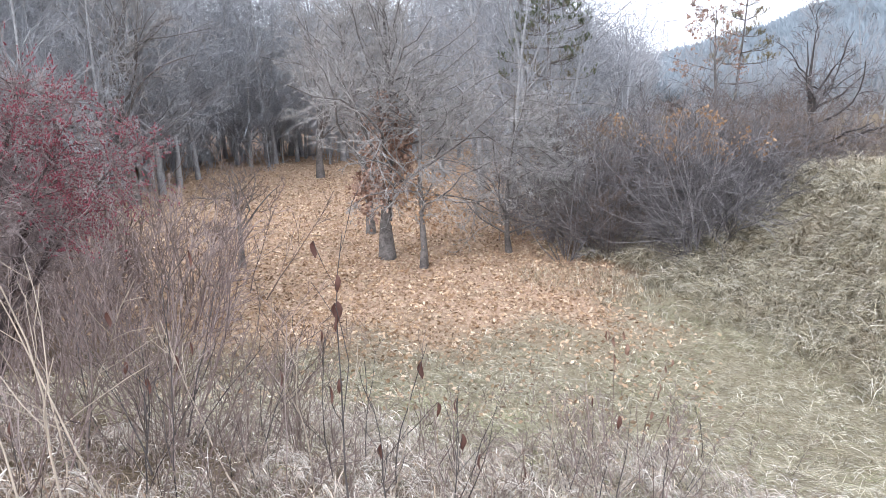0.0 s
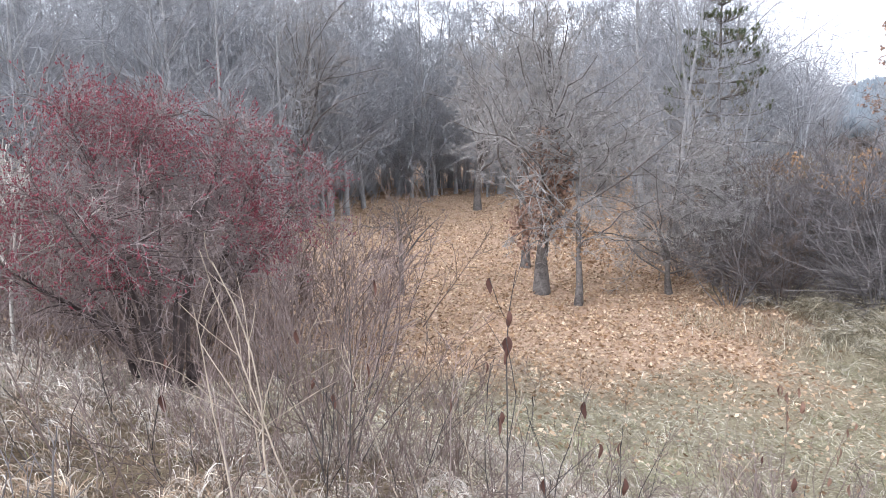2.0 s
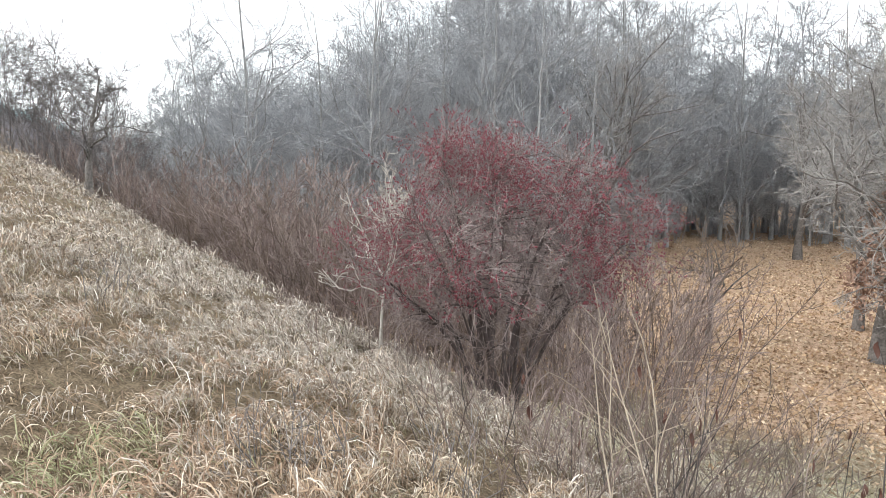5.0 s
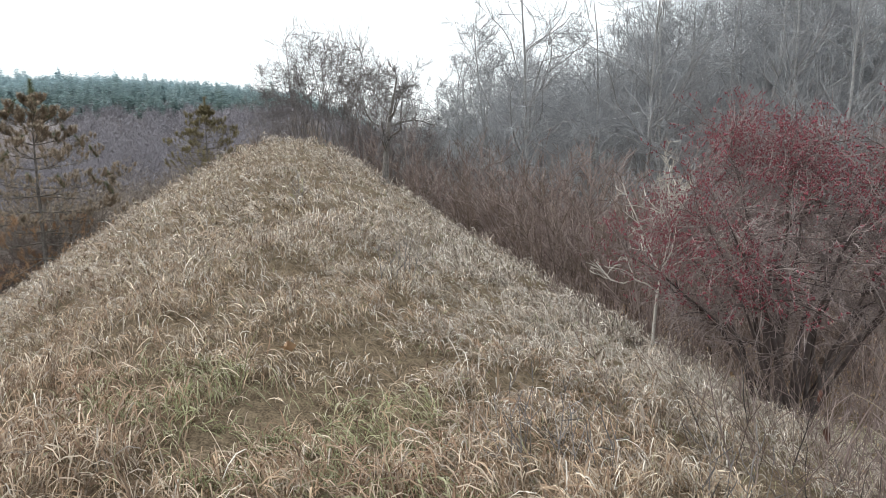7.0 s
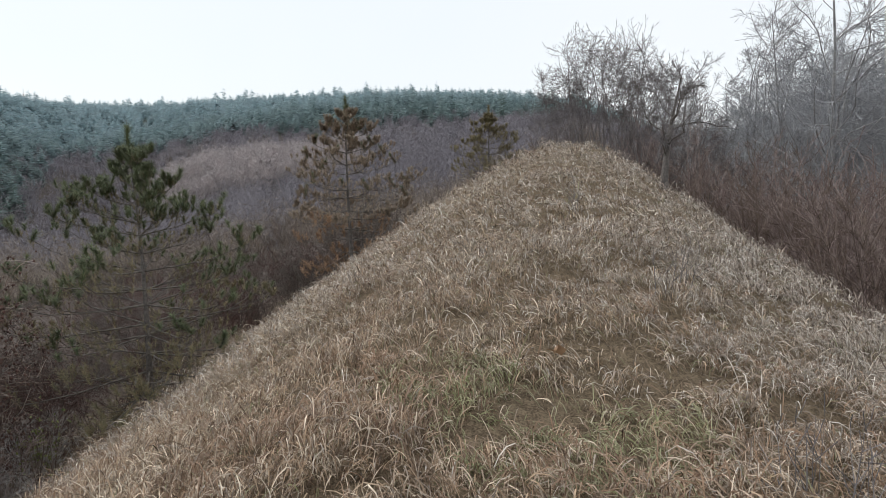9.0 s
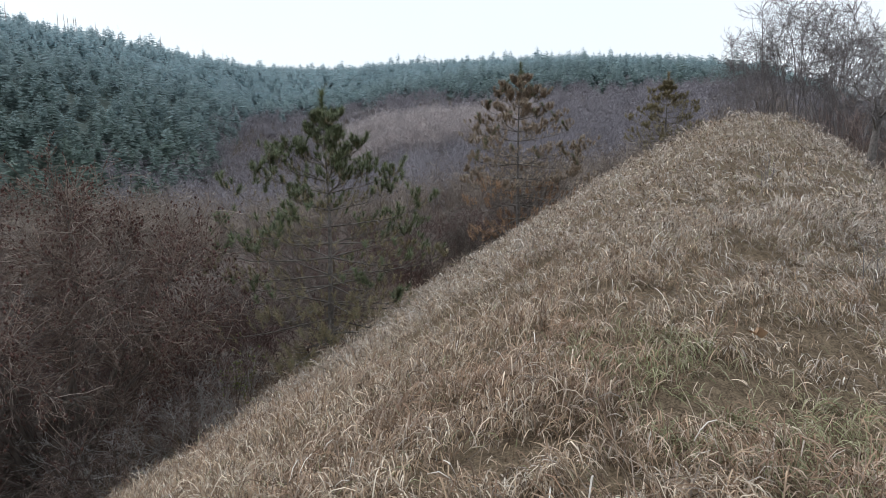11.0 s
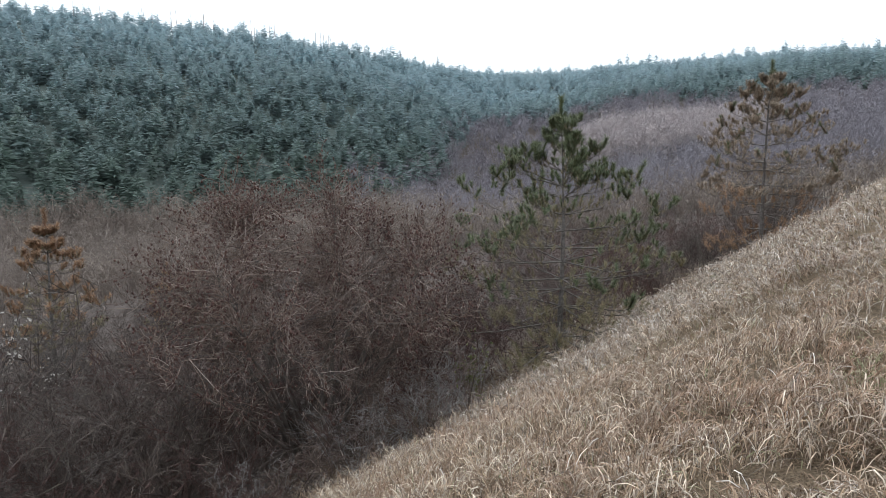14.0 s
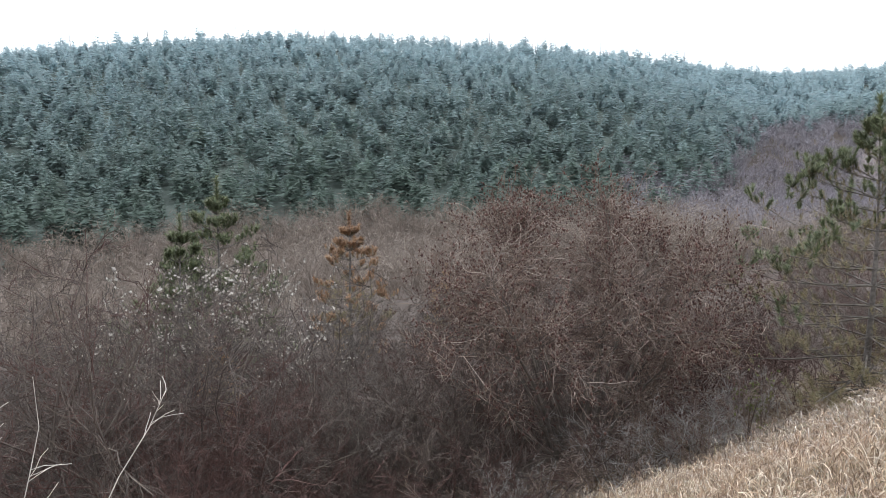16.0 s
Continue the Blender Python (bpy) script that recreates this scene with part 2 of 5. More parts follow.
def ground_mat():
    """Soil, dead grass, leaf litter and moss by place: litter under the oaks, thatch on the ridge, brown forest floor beyond."""
    m = bpy.data.materials.new("ground_cover")
    m.use_nodes = True
    n, l = m.node_tree.nodes, m.node_tree.links
    b = n["Principled BSDF"]
    b.inputs["Roughness"].default_value = 0.95
    b.inputs["Specular IOR Level"].default_value = 0.1
    geo = n.new("ShaderNodeNewGeometry")
    col = n.new("ShaderNodeVertexColor")
    col.layer_name = "cover"
    sep = n.new("ShaderNodeSeparateColor")
    l.new(col.outputs["Color"], sep.inputs["Color"])

    def noise_ramp(scale, a, c):
        t = n.new("ShaderNodeTexNoise")
        t.inputs["Scale"].default_value, t.inputs["Detail"].default_value = scale, 8.0
        t.inputs["Roughness"].default_value = 0.65
        l.new(geo.outputs["Position"], t.inputs["Vector"])
        f = n.new("ShaderNodeTexNoise")
        f.inputs["Scale"].default_value, f.inputs["Detail"].default_value = scale * 5.0, 4.0
        l.new(geo.outputs["Position"], f.inputs["Vector"])
        both = n.new("ShaderNodeMath")
        both.operation = "MULTIPLY_ADD"
        both.inputs[1].default_value = 0.55
        half = n.new("ShaderNodeMath")
        half.operation = "MULTIPLY"
        half.inputs[1].default_value = 0.45
        l.new(t.outputs["Fac"], half.inputs[0])
        l.new(f.outputs["Fac"], both.inputs[0])
        l.new(half.outputs["Value"], both.inputs[2])
        r = n.new("ShaderNodeValToRGB")
        r.color_ramp.elements[0].position, r.color_ramp.elements[0].color = 0.38, (*a, 1)
        r.color_ramp.elements[1].position, r.color_ramp.elements[1].color = 0.62, (*c, 1)
        l.new(both.outputs["Value"], r.inputs["Fac"])
        return r.outputs["Color"], t.outputs["Fac"]

    thatch, rough = noise_ramp(16.0, (0.08, 0.058, 0.038), (0.27, 0.205, 0.135))
    litter, _ = noise_ramp(9.0, (0.24, 0.15, 0.09), (0.66, 0.48, 0.35))
    moss, _ = noise_ramp(5.0, (0.15, 0.135, 0.08), (0.46, 0.41, 0.29))
    wood, _ = noise_ramp(0.08, (0.075, 0.06, 0.052), (0.14, 0.115, 0.10))

    def mix(a, c, f):
        x = n.new("ShaderNodeMix")
        x.data_type = "RGBA"
        l.new(f, x.inputs["Factor"])
        l.new(a, x.inputs["A"])
        l.new(c, x.inputs["B"])
        return x.outputs["Result"]

    c = mix(mix(mix(thatch, litter, sep.outputs["Red"]), moss, sep.outputs["Green"]), wood, sep.outputs["Blue"])
    pine_floor, _ = noise_ramp(0.05, (0.10, 0.125, 0.11), (0.15, 0.175, 0.155))
    c = mix(c, pine_floor, col.outputs["Alpha"])
    l.new(c, b.inputs["Base Color"])
    bp = n.new("ShaderNodeBump")
    bp.inputs["Strength"].default_value, bp.inputs["Distance"].default_value = 0.8, 0.04
    l.new(rough, bp.inputs["Height"])
    l.new(bp.outputs["Normal"], b.inputs["Normal"])
    return m


M_GROUND = ground_mat()


# ---- mesh helpers ----
FINE = ("crown", "twig_spray", "stem_clump", "berries", "needles", "leader_needles", "withered_leaves", "leaves", "seed_cover")


class Geo:
    """Vertices and faces gathered as arrays, then made into one mesh."""

    def __init__(self):
        self.v, self.tri, self.quad, self.n = [], [], [], 0

    def add(self, verts, tris=None, quads=None):
        verts = np.asarray(verts, np.float32).reshape(-1, 3)
        if tris is not None and len(tris):
            self.tri.append(np.asarray(tris, np.int32).reshape(-1, 3) + self.n)
        if quads is not None and len(quads):
            self.quad.append(np.asarray(quads, np.int32).reshape(-1, 4) + self.n)
        self.v.append(verts)
        self.n += len(verts)

    def tubes(self, pts, rad, sides):
        """Tapered tubes along many polylines at once: pts (m, n, 3), rad (m, n)."""
        m, n = rad.shape
        if m == 0:
            return
        tan = np.gradient(pts, axis=1)
        tan /= np.linalg.norm(tan, axis=2, keepdims=True) + 1e-9
        ref = np.where(np.abs(tan[..., 2:3]) > 0.9, np.array([1.0, 0, 0]), np.array([0, 0, 1.0]))
        a = np.cross(tan, ref)
        a /= np.linalg.norm(a, axis=2, keepdims=True) + 1e-9
        b = np.cross(tan, a)
        ang = np.arange(sides) * 2 * np.pi / sides
        ring = pts[:, :, None] + rad[:, :, None, None] * (np.cos(ang)[None, None, :, None] * a[:, :, None] + np.sin(ang)[None, None, :, None] * b[:, :, None])
        i, j, k = np.meshgrid(np.arange(m), np.arange(n - 1), np.arange(sides), indexing="ij")
        at = lambda j, k: (i * n + j) * sides + k % sides  # noqa: E731
        self.add(ring, None, np.stack([at(j, k), at(j, k + 1), at(j + 1, k + 1), at(j + 1, k)], -1))

    def leaves(self, pos, way, size, wide, rng, curl=0.25):
        """Small folded leaves at pos, pointing along way."""
        m = len(pos)
        if m == 0:
            return
        way = way / (np.linalg.norm(way, axis=1, keepdims=True) + 1e-9)
        side = np.cross(way, rng.normal(size=(m, 3)))
        side /= np.linalg.norm(side, axis=1, keepdims=True) + 1e-9
        up = np.cross(side, way)
        size = np.asarray(size).reshape(-1, 1) * np.ones((m, 1))
        mid = pos + way * size * 0.5 + up * size * curl
        v = np.stack([pos, mid + side * size * wide - up * size * 0.1, pos + way * size, mid - side * size * wide - up * size * 0.1], 1)
        base = np.arange(m)[:, None] * 4
        self.add(v, np.concatenate([base + [0, 1, 2], base + [0, 2, 3]]))

    def mesh(self, name, mat, flat=False):
        me = bpy.data.meshes.new(name)
        v = np.concatenate(self.v) if self.v else np.zeros((0, 3), np.float32)
        t = np.concatenate(self.tri) if self.tri else np.zeros((0, 3), np.int32)
        q = np.concatenate(self.quad) if self.quad else np.zeros((0, 4), np.int32)
        me.vertices.add(len(v))
        me.vertices.foreach_set("co", v.ravel())
        me.loops.add(t.size + q.size)
        me.loops.foreach_set("vertex_index", np.concatenate([t.ravel(), q.ravel()]))
        me.polygons.add(len(t) + len(q))
        me.polygons.foreach_set("loop_start", np.concatenate([np.arange(len(t)) * 3, t.size + np.arange(len(q)) * 4]).astype(np.int32))
        me.update(calc_edges=True)
        me.polygons.foreach_set("use_smooth", np.full(len(t) + len(q), not flat))
        me.materials.append(mat)
        return me


def part(name, mesh, parent, label=""):
    ob = new(name, mesh)
    ob.parent = parent
    return tagged(ob, label, kind="stuff" if name in FINE else "")


def stem(rng, base, way, length, n, wander, lift=0.0):
    """Polylines that start at base (m, 3) and set off along way (m, 3)."""
    m = len(base)
    length = np.asarray(length, float).reshape(-1, 1) * np.ones((m, 1))
    p = np.empty((m, n, 3))
    p[:, 0] = base
    d = way / (np.linalg.norm(way, axis=1, keepdims=True) + 1e-9)
    for k in range(1, n):
        d = d + rng.normal(0, wander, (m, 3))
        d[:, 2] += lift
        d /= np.linalg.norm(d, axis=1, keepdims=True)
        p[:, k] = p[:, k - 1] + d * length / (n - 1)
    return p


def fork(rng, par, rad, per, t0, t1, angle, spread, ratio, n, wander, lift, thin, tip, taper=0.55):
    """Side branches: per for each parent line, between t0 and t1 of its length."""
    m, k, _ = par.shape
    idx = np.repeat(np.arange(m), per)
    t = rng.uniform(t0, t1, len(idx))
    f = t * (k - 1)
    j = np.minimum(f.astype(int), k - 2)
    w = (f - j)[:, None]
    base = par[idx, j] * (1 - w) + par[idx, j + 1] * w
    tan = par[idx, j + 1] - par[idx, j]
    tan /= np.linalg.norm(tan, axis=1, keepdims=True) + 1e-9
    r0 = rad[idx, j] * (1 - w[:, 0]) + rad[idx, j + 1] * w[:, 0]
    x = np.cross(tan, rng.normal(size=tan.shape))
    x /= np.linalg.norm(x, axis=1, keepdims=True) + 1e-9
    ang = np.radians(rng.normal(angle, spread, len(idx)))[:, None]
    way = np.cos(ang) * tan + np.sin(ang) * x
    whole = np.linalg.norm(np.diff(par, axis=1), axis=2).sum(1)[idx]
    length = whole * ratio * (1 - taper * (t - t0) / (t1 - t0 + 1e-6)) * rng.uniform(0.65, 1.25, len(idx))
    pts = stem(rng, base, way, length, n, wander, lift)
    first = np.maximum(r0 * thin, tip)
    return pts, first[:, None] * (1 - np.linspace(0, 1, n)[None]) ** 0.8 + tip * np.linspace(0, 1, n)[None]


# Heights of the ground: a grassy ridge, a hollow on one side, a valley on the other, hills all round.
AX, AY = -math.sin(radians(71.5)), math.cos(radians(71.5))
# rise, start and run of the crest; brow, slope and roundness of the valley side; the same of the hollow side
RIDGE = [1.62, -0.88, 26.2, -0.67, 0.737, 3.0, -0.02, 0.623, 1.32, 0.372]
SKY_YAW = [-180, -60, -40, -30, -26, -22, -12, 10, 55, 66, 72, 79, 86, 92, 100, 105, 111, 115, 119, 125, 130, 139, 149, 157, 167, 180]
SKY_ELEV = [3.0, 8.0, 7.5, 5.8, 4.6, 3.2, 1.0, 0.2, 0.2, 0.8, 3.0, 3.8, 4.2, 3.9, 3.4, 3.2, 3.2, 3.6, 4.3, 5.3, 5.9, 6.4, 6.8, 6.2, 5.3, 3.0]
SKY_DIST = [450, 420, 420, 420, 430, 450, 480, 520, 560, 580, 600, 610, 620, 640, 700, 820, 780, 600, 560, 530, 520, 510, 500, 490, 480, 450]


def smooth(t):
    t = np.clip(t, 0.0, 1.0)
    return t * t * (3 - 2 * t)


def soft_min(a, b, k):
    return 0.5 * (a + b - np.sqrt((a - b) ** 2 + k * k))


def height(x, y):
    x, y = np.asarray(x, float), np.asarray(y, float)
    u, v = x * AX + y * AY, x * AY - y * AX
    crest = RIDGE[0] * smooth((u - RIDGE[1]) / RIDGE[2]) - 1.5 * smooth((u - 45) / 60)
    left, right = np.maximum(RIDGE[3] - v, 0), np.maximum(v - RIDGE[6], 0)
    fall = RIDGE[4] * (np.sqrt(left**2 + RIDGE[5]) - math.sqrt(RIDGE[5]))
    fall = soft_min(soft_min(fall, 3.6 + 0.2 * left, 0.6), 32.0 + 0 * fall, 2.0)
    dip = soft_min(RIDGE[7] * (1 + RIDGE[9] * np.clip((u - 14) / 10, -1, 1)) * (np.sqrt(right**2 + RIDGE[8]) - math.sqrt(RIDGE[8])), 2.95 + crest, 0.6)
    near = crest - fall - dip
    foot = 4.4 + (14 - y) * 0.28
    near = near + (2.1 - 0.9 * smooth((y - 17.0) / 5.0)) * smooth((x - foot) / 5.6) * smooth((v - 4.0) / 6.0)
    near = near + 0.12 * smooth((x - foot) / 3.0) * smooth((v - 4.0) / 6.0) * (np.sin(4.1 * x + 2.3 * y + 1.5 * np.sin(1.9 * y)) * np.sin(2.2 * x - 4.4 * y + 1.2 * np.sin(2.7 * x))) * (np.hypot(x, y) < 40)
    near = near + 0.05 * np.sin(1.7 * x + 0.6 * y) * np.sin(1.3 * y - 0.5 * x + 1.0) + 0.04 * np.sin(3.1 * x + 1) * np.sin(2.7 * y)
    r, yaw = np.hypot(x, y), np.degrees(np.arctan2(-x, y))
    far, lift = np.interp(yaw, SKY_YAW, SKY_DIST), np.interp(yaw, SKY_YAW, SKY_ELEV)
    top = 1.5 + far * np.tan(np.radians(lift))
    start = np.interp(yaw, [-180, -60, 60, 98, 112, 180], [150, 90, 90, 105, 150, 150])
    rise = smooth((r - start) / (far - start)) * 0.6 + 0.4 * np.clip((r - start) / (far - start), 0, 1)
    # a rounded wooded spur that runs out into the valley
    spur = 10.0 * np.exp(-(((r - 265) / 45.0) ** 2)) * np.interp(yaw, [87, 93, 98, 101, 103.5, 106], [0.0, 0.4, 0.8, 1.0, 0.9, 0.0])
    return near + rise * (top - near) + spur + 1.5 * np.sin(r / 37.0 + yaw / 11.0) * smooth((r - 120) / 200)


# ---- ground ----
def spread_axis(low, high, step, far):
    """Coordinates with a fine, even step between low and high that widens beyond, out to far on both sides."""
    out, d = [], 0.0
    while d < far:
        d += step + 0.036 * d
        out.append(d)
    out = np.array(out)
    return np.concatenate([low - out[::-1], np.arange(low, high, step), high + out])


def cover(x, y):
    """Shares of litter, green and bare wood soil at a place."""
    u, v = x * AX + y * AY, x * AY - y * AX
    wob = 0.9 * np.sin(0.7 * x + 1.3 * y) + 0.7 * np.sin(1.9 * x - 0.8 * y) + 0.5 * np.sin(3.3 * x + 2.9 * y)
    litter = smooth((y - 10.2 + 0.5 * wob) / 3.6) * smooth((v - 6.5) / 2.5) * (1 - smooth((x - 1.7 + 0.4 * wob) / 3.0))
    green = smooth((v - 4.5) / 3.0) * (1 - litter) * (1 - smooth((y - 14) / 4)) * (0.75 - 0.5 * smooth((x - 5) / 3)) * smooth((x + 4) / 3)
    wood = np.maximum(smooth((-v - 9.0) / 4.0), smooth((np.hypot(x, y) - np.where(v > 8, 80, 50)) / 30))
    return litter, green, wood


# the pine forest on the hills begins at these distances, by yaw
PINE_YAW, PINE_FROM = [55, 90, 100, 111, 114, 120, 178], [350, 380, 430, 400, 260, 200, 185]


def build_ground():
    xs, ys = spread_axis(-9.0, 12.0, 0.2, 1500.0), spread_axis(-8.0, 20.0, 0.2, 1500.0)
    gx, gy = np.meshgrid(xs, ys, indexing="ij")
    gz = height(gx, gy)
    n = len(ys)
    i, j = np.meshgrid(np.arange(len(xs) - 1), np.arange(n - 1), indexing="ij")
    g = Geo()
    g.add(np.stack([gx, gy, gz], -1), None, np.stack([i * n + j, (i + 1) * n + j, (i + 1) * n + j + 1, i * n + j + 1], -1))
    me = g.mesh("ground", M_GROUND)
    r, gr, w = cover(gx.ravel(), gy.ravel())
    att = me.color_attributes.new("cover", "FLOAT_COLOR", "POINT")
    far, yaw = np.hypot(gx, gy).ravel(), np.degrees(np.arctan2(-gx, gy)).ravel()
    pines = smooth((far - np.interp(yaw, PINE_YAW, PINE_FROM)) / 25.0) * (yaw > 68)
    att.data.foreach_set("color", np.stack([r, gr, w, pines], -1).astype(np.float32).ravel())
    tagged(new("ground", me), "grassy ridge, leaf-strewn hollow and wooded valley floor", "ground", kind="structure")


build_ground()


# ---- grass ----
def blades(g, rng, x, y, tall, wide, lean, bend, laid=0.0, sections=4, lift=0.0, fray=1.25):
    """Arching blades of grass at the given places."""
    m = len(x)
    base = np.stack([x, y, height(x, y) - 0.02 + lift], -1)
    a = lean + rng.normal(0, fray, m)
    out = np.stack([np.cos(a), np.sin(a), np.zeros(m)], -1)
    side = np.stack([-np.sin(a), np.cos(a), np.zeros(m)], -1)
    t = np.linspace(0, 1, sections)
    # the tilt from upright grows along the blade, so that its end hooks over
    mid = (t[1:] + t[:-1]) / 2
    tilt = 0.15 + laid * 1.0 + rng.uniform(0, 0.4, m)[:, None] + bend[:, None] * 2.1 * mid[None] ** 1.7
    step = tall[:, None] / (sections - 1)
    up = np.concatenate([np.zeros((m, 1)), np.cumsum(np.cos(tilt) * step, 1)], 1)
    run = np.concatenate([np.zeros((m, 1)), np.cumsum(np.sin(tilt) * step, 1)], 1)
    p = base[:, None] + up[..., None] * np.array([0, 0, 1.0]) + run[..., None] * out[:, None]
    w = wide[:, None] * (0.55 + 0.9 * t[None] - 1.3 * t[None] ** 3)
    roll = rng.uniform(-0.7, 0.7, m)[:, None]
    across = side[:, None] * np.cos(roll)[..., None] + np.array([0, 0, 1.0]) * np.sin(roll)[..., None]
    lft, rgt = p - across * w[..., None] * 0.5, p + across * w[..., None] * 0.5
    v = np.stack([lft, rgt], 2)
    k = sections
    i, j = np.meshgrid(np.arange(m), np.arange(k - 1), indexing="ij")
    o = (i * k + j) * 2
    g.add(v, None, np.stack([o, o + 1, o + 3, o + 2], -1))


def fan(rng, m, r0, r1, a0, a1):
    """Places round the lookout, thinning with distance: yaw between a0 and a1 degrees."""
    r, a = rng.uniform(r0, r1, m), np.radians(rng.uniform(a0, a1, m))
    return -0.4 - np.sin(a) * r, -0.4 + np.cos(a) * r


def tufted(rng, x, y, size):
    """Draws places together into tufts."""
    return x + size * np.sin(x * 9.1 + 3 * np.sin(y * 4.3)) * 0.5, y + size * np.sin(y * 8.3 + 3 * np.sin(x * 5.1)) * 0.5


def ridge_side(x, y):
    u, v = x * AX + y * AY, x * AY - y * AX
    edge = 5.0 - 0.045 * np.maximum(u - 6, 0) + 0.5 * np.sin(u * 0.9) + 0.35 * np.sin(u * 2.3)
    return u, v, (v < edge + 1.5 * (u < 4)) & (v > -10.5 + 0.6 * np.sin(u * 0.8)) & (u < 42)


def wave(x, y, f, s):
    return np.sin(f * x + s) * np.sin(f * 0.83 * y - 1.7 * s) + 0.5 * np.sin(2.1 * f * x + f * y + s)


def build_ridge_grass():
    rng = np.random.default_rng(11)
    sets = {"dry": Geo(), "frost": Geo(), "green": Geo()}
    for m, r0, r1, wide, k, tall in ((290000, 0.5, 9.0, 0.006, 5, 0.165), (180000, 7.5, 20.0, 0.0115, 4, 0.20), (60000, 18.0, 42.0, 0.018, 4, 0.29)):
        # locks of about nine blades that arch over together
        x, y = fan(rng, m // 9, r0, r1, -50, 175)
        x, y = (np.repeat(q, 9) for q in tufted(rng, x, y, 0.13))
        flow = np.repeat(rng.normal(0, 1.0, m // 9), 9)
        x, y = x + rng.normal(0, 0.022 + 4 * wide, len(x)), y + rng.normal(0, 0.022 + 4 * wide, len(x))
        u, v, ok = ridge_side(x, y)
        near_feet = np.hypot(x + 0.4, y + 0.1) < 0.45
        x, y, u, v, flow = (q[ok & ~near_feet] for q in (x, y, u, v, flow))
        n = len(x)
        lean = radians(200) + 0.8 * wave(x, y, 1.1, 0.4) + flow
        mound = np.clip(0.5 + 0.3 * wave(x, y, 1.5, 2.0) + 0.33 * wave(x, y, 4.1, 0.7) + 0.3 * wave(x, y, 9.7, 1.3), 0.0, 1.3)
        # gaps between the hummocks, down to the dark thatch
        stay = rng.uniform(size=n) < (0.25 if r0 < 1 else 0.5) + 2.2 * mound
        x, y, u, v, lean, mound = (q[stay] for q in (x, y, u, v, lean, mound))
        n = len(x)
        h = tall * rng.uniform(0.55, 1.35, n) * (0.8 + 0.3 * mound)
        # most blades float above the thatch without stems; the camera sees only tops
        up = mound * 0.27 * rng.uniform(0, 1, n) ** 0.7
        bend = np.clip(rng.normal(1.5, 0.4, n), 0.2, 2.3)
        tallest = rng.uniform(size=n) < 0.018
        h, bend, up = np.where(tallest, h * 2.0, h), np.where(tallest, bend * 0.3, bend), np.where(tallest, 0.0, up)
        w = wide * rng.uniform(0.55, 1.3, n)
        # frost on the flank, plus pale blades that brighten the shaded-looking far ridge
        frost = smooth((v + 0.9 + 1.1 * wave(x, y, 0.9, 0.2)) / 4.6) * (0.66 - 0.45 * smooth((u - 7) / 6)) * np.maximum(0.4 + 0.6 * smooth((u - 1.8) / 2.5), 1.3 * smooth((v - 1.0) / 1.5) * smooth((6.0 - u) / 2)) + 0.03 + 0.12 * smooth((v + 2.5) / 3) * smooth((u - 1) / 4) + 0.55 * smooth((u - 4) / 6)
        pick = rng.uniform(size=n)
        green = ((np.hypot(x + 3.6, y - 0.95) < 0.7 + 0.3 * wave(x, y, 2.0, 1.0)) | (np.hypot(x + 2.5, y - 1.0) < 0.45 + 0.2 * wave(x, y, 3.0, 1.0)) | (rng.uniform(size=n) < 0.06)) & (pick < 0.55)
        for key, sel in (("green", green), ("frost", ~green & (pick < frost)), ("dry", ~green & (pick >= frost))):
            low = 0.6 if key == "green" else 1.0
            blades(sets[key], rng, x[sel], y[sel], h[sel], w[sel], lean[sel], bend[sel], laid=0.3, sections=k, lift=up[sel] * low, fray=0.38)
    # the back of the ridge, behind the lookout
    x, y = fan(rng, 26000, 0.4, 12.0, 172, 314)
    x, y = x + rng.normal(0, 0.1, len(x)), y + rng.normal(0, 0.1, len(x))
    blades(sets["dry"], rng, x, y, rng.uniform(0.12, 0.3, len(x)), rng.uniform(0.007, 0.013, len(x)), radians(200) + wave(x, y, 1.1, 0.4), np.full(len(x), 1.1), sections=3, lift=0.1 * rng.uniform(0, 1, len(x)))
    for key, name, mat, label in (("dry", "dry_grass", M_GRASS, "dense arching dry tan grass on the ridge"), ("frost", "frosted_grass", M_FROST, "whitish frost-bleached grass on the ridge flank"), ("green", "green_grass", M_GREEN, "low green grass among the dry tufts")):
        tagged(new(name, sets[key].mesh(name, mat)), label, "grass", kind="stuff")


def tussocks(rng, m, per, r0, r1, a0, a1, keep):
    """Places gathered in laid-over tussocks: x, y, share of the way out from the tussock's heart, its number and flow."""
    cx, cy = fan(rng, m, r0, r1, a0, a1)
    ok = keep(cx, cy)
    cx, cy = cx[ok], cy[ok]
    c = np.repeat(np.arange(len(cx)), per)
    size = rng.uniform(0.16, 0.42, len(cx))
    a, d = rng.uniform(0, 6.28, len(c)), np.sqrt(rng.uniform(0, 1, len(c)))
    x, y = cx[c] + np.cos(a) * d * size[c] * 1.1, cy[c] + np.sin(a) * d * size[c] * 1.1
    return x, y, d, c, size[c], rng.normal(0, 0.55, len(cx))[c], rng.uniform(0.3, 1.0, len(cx))[c]


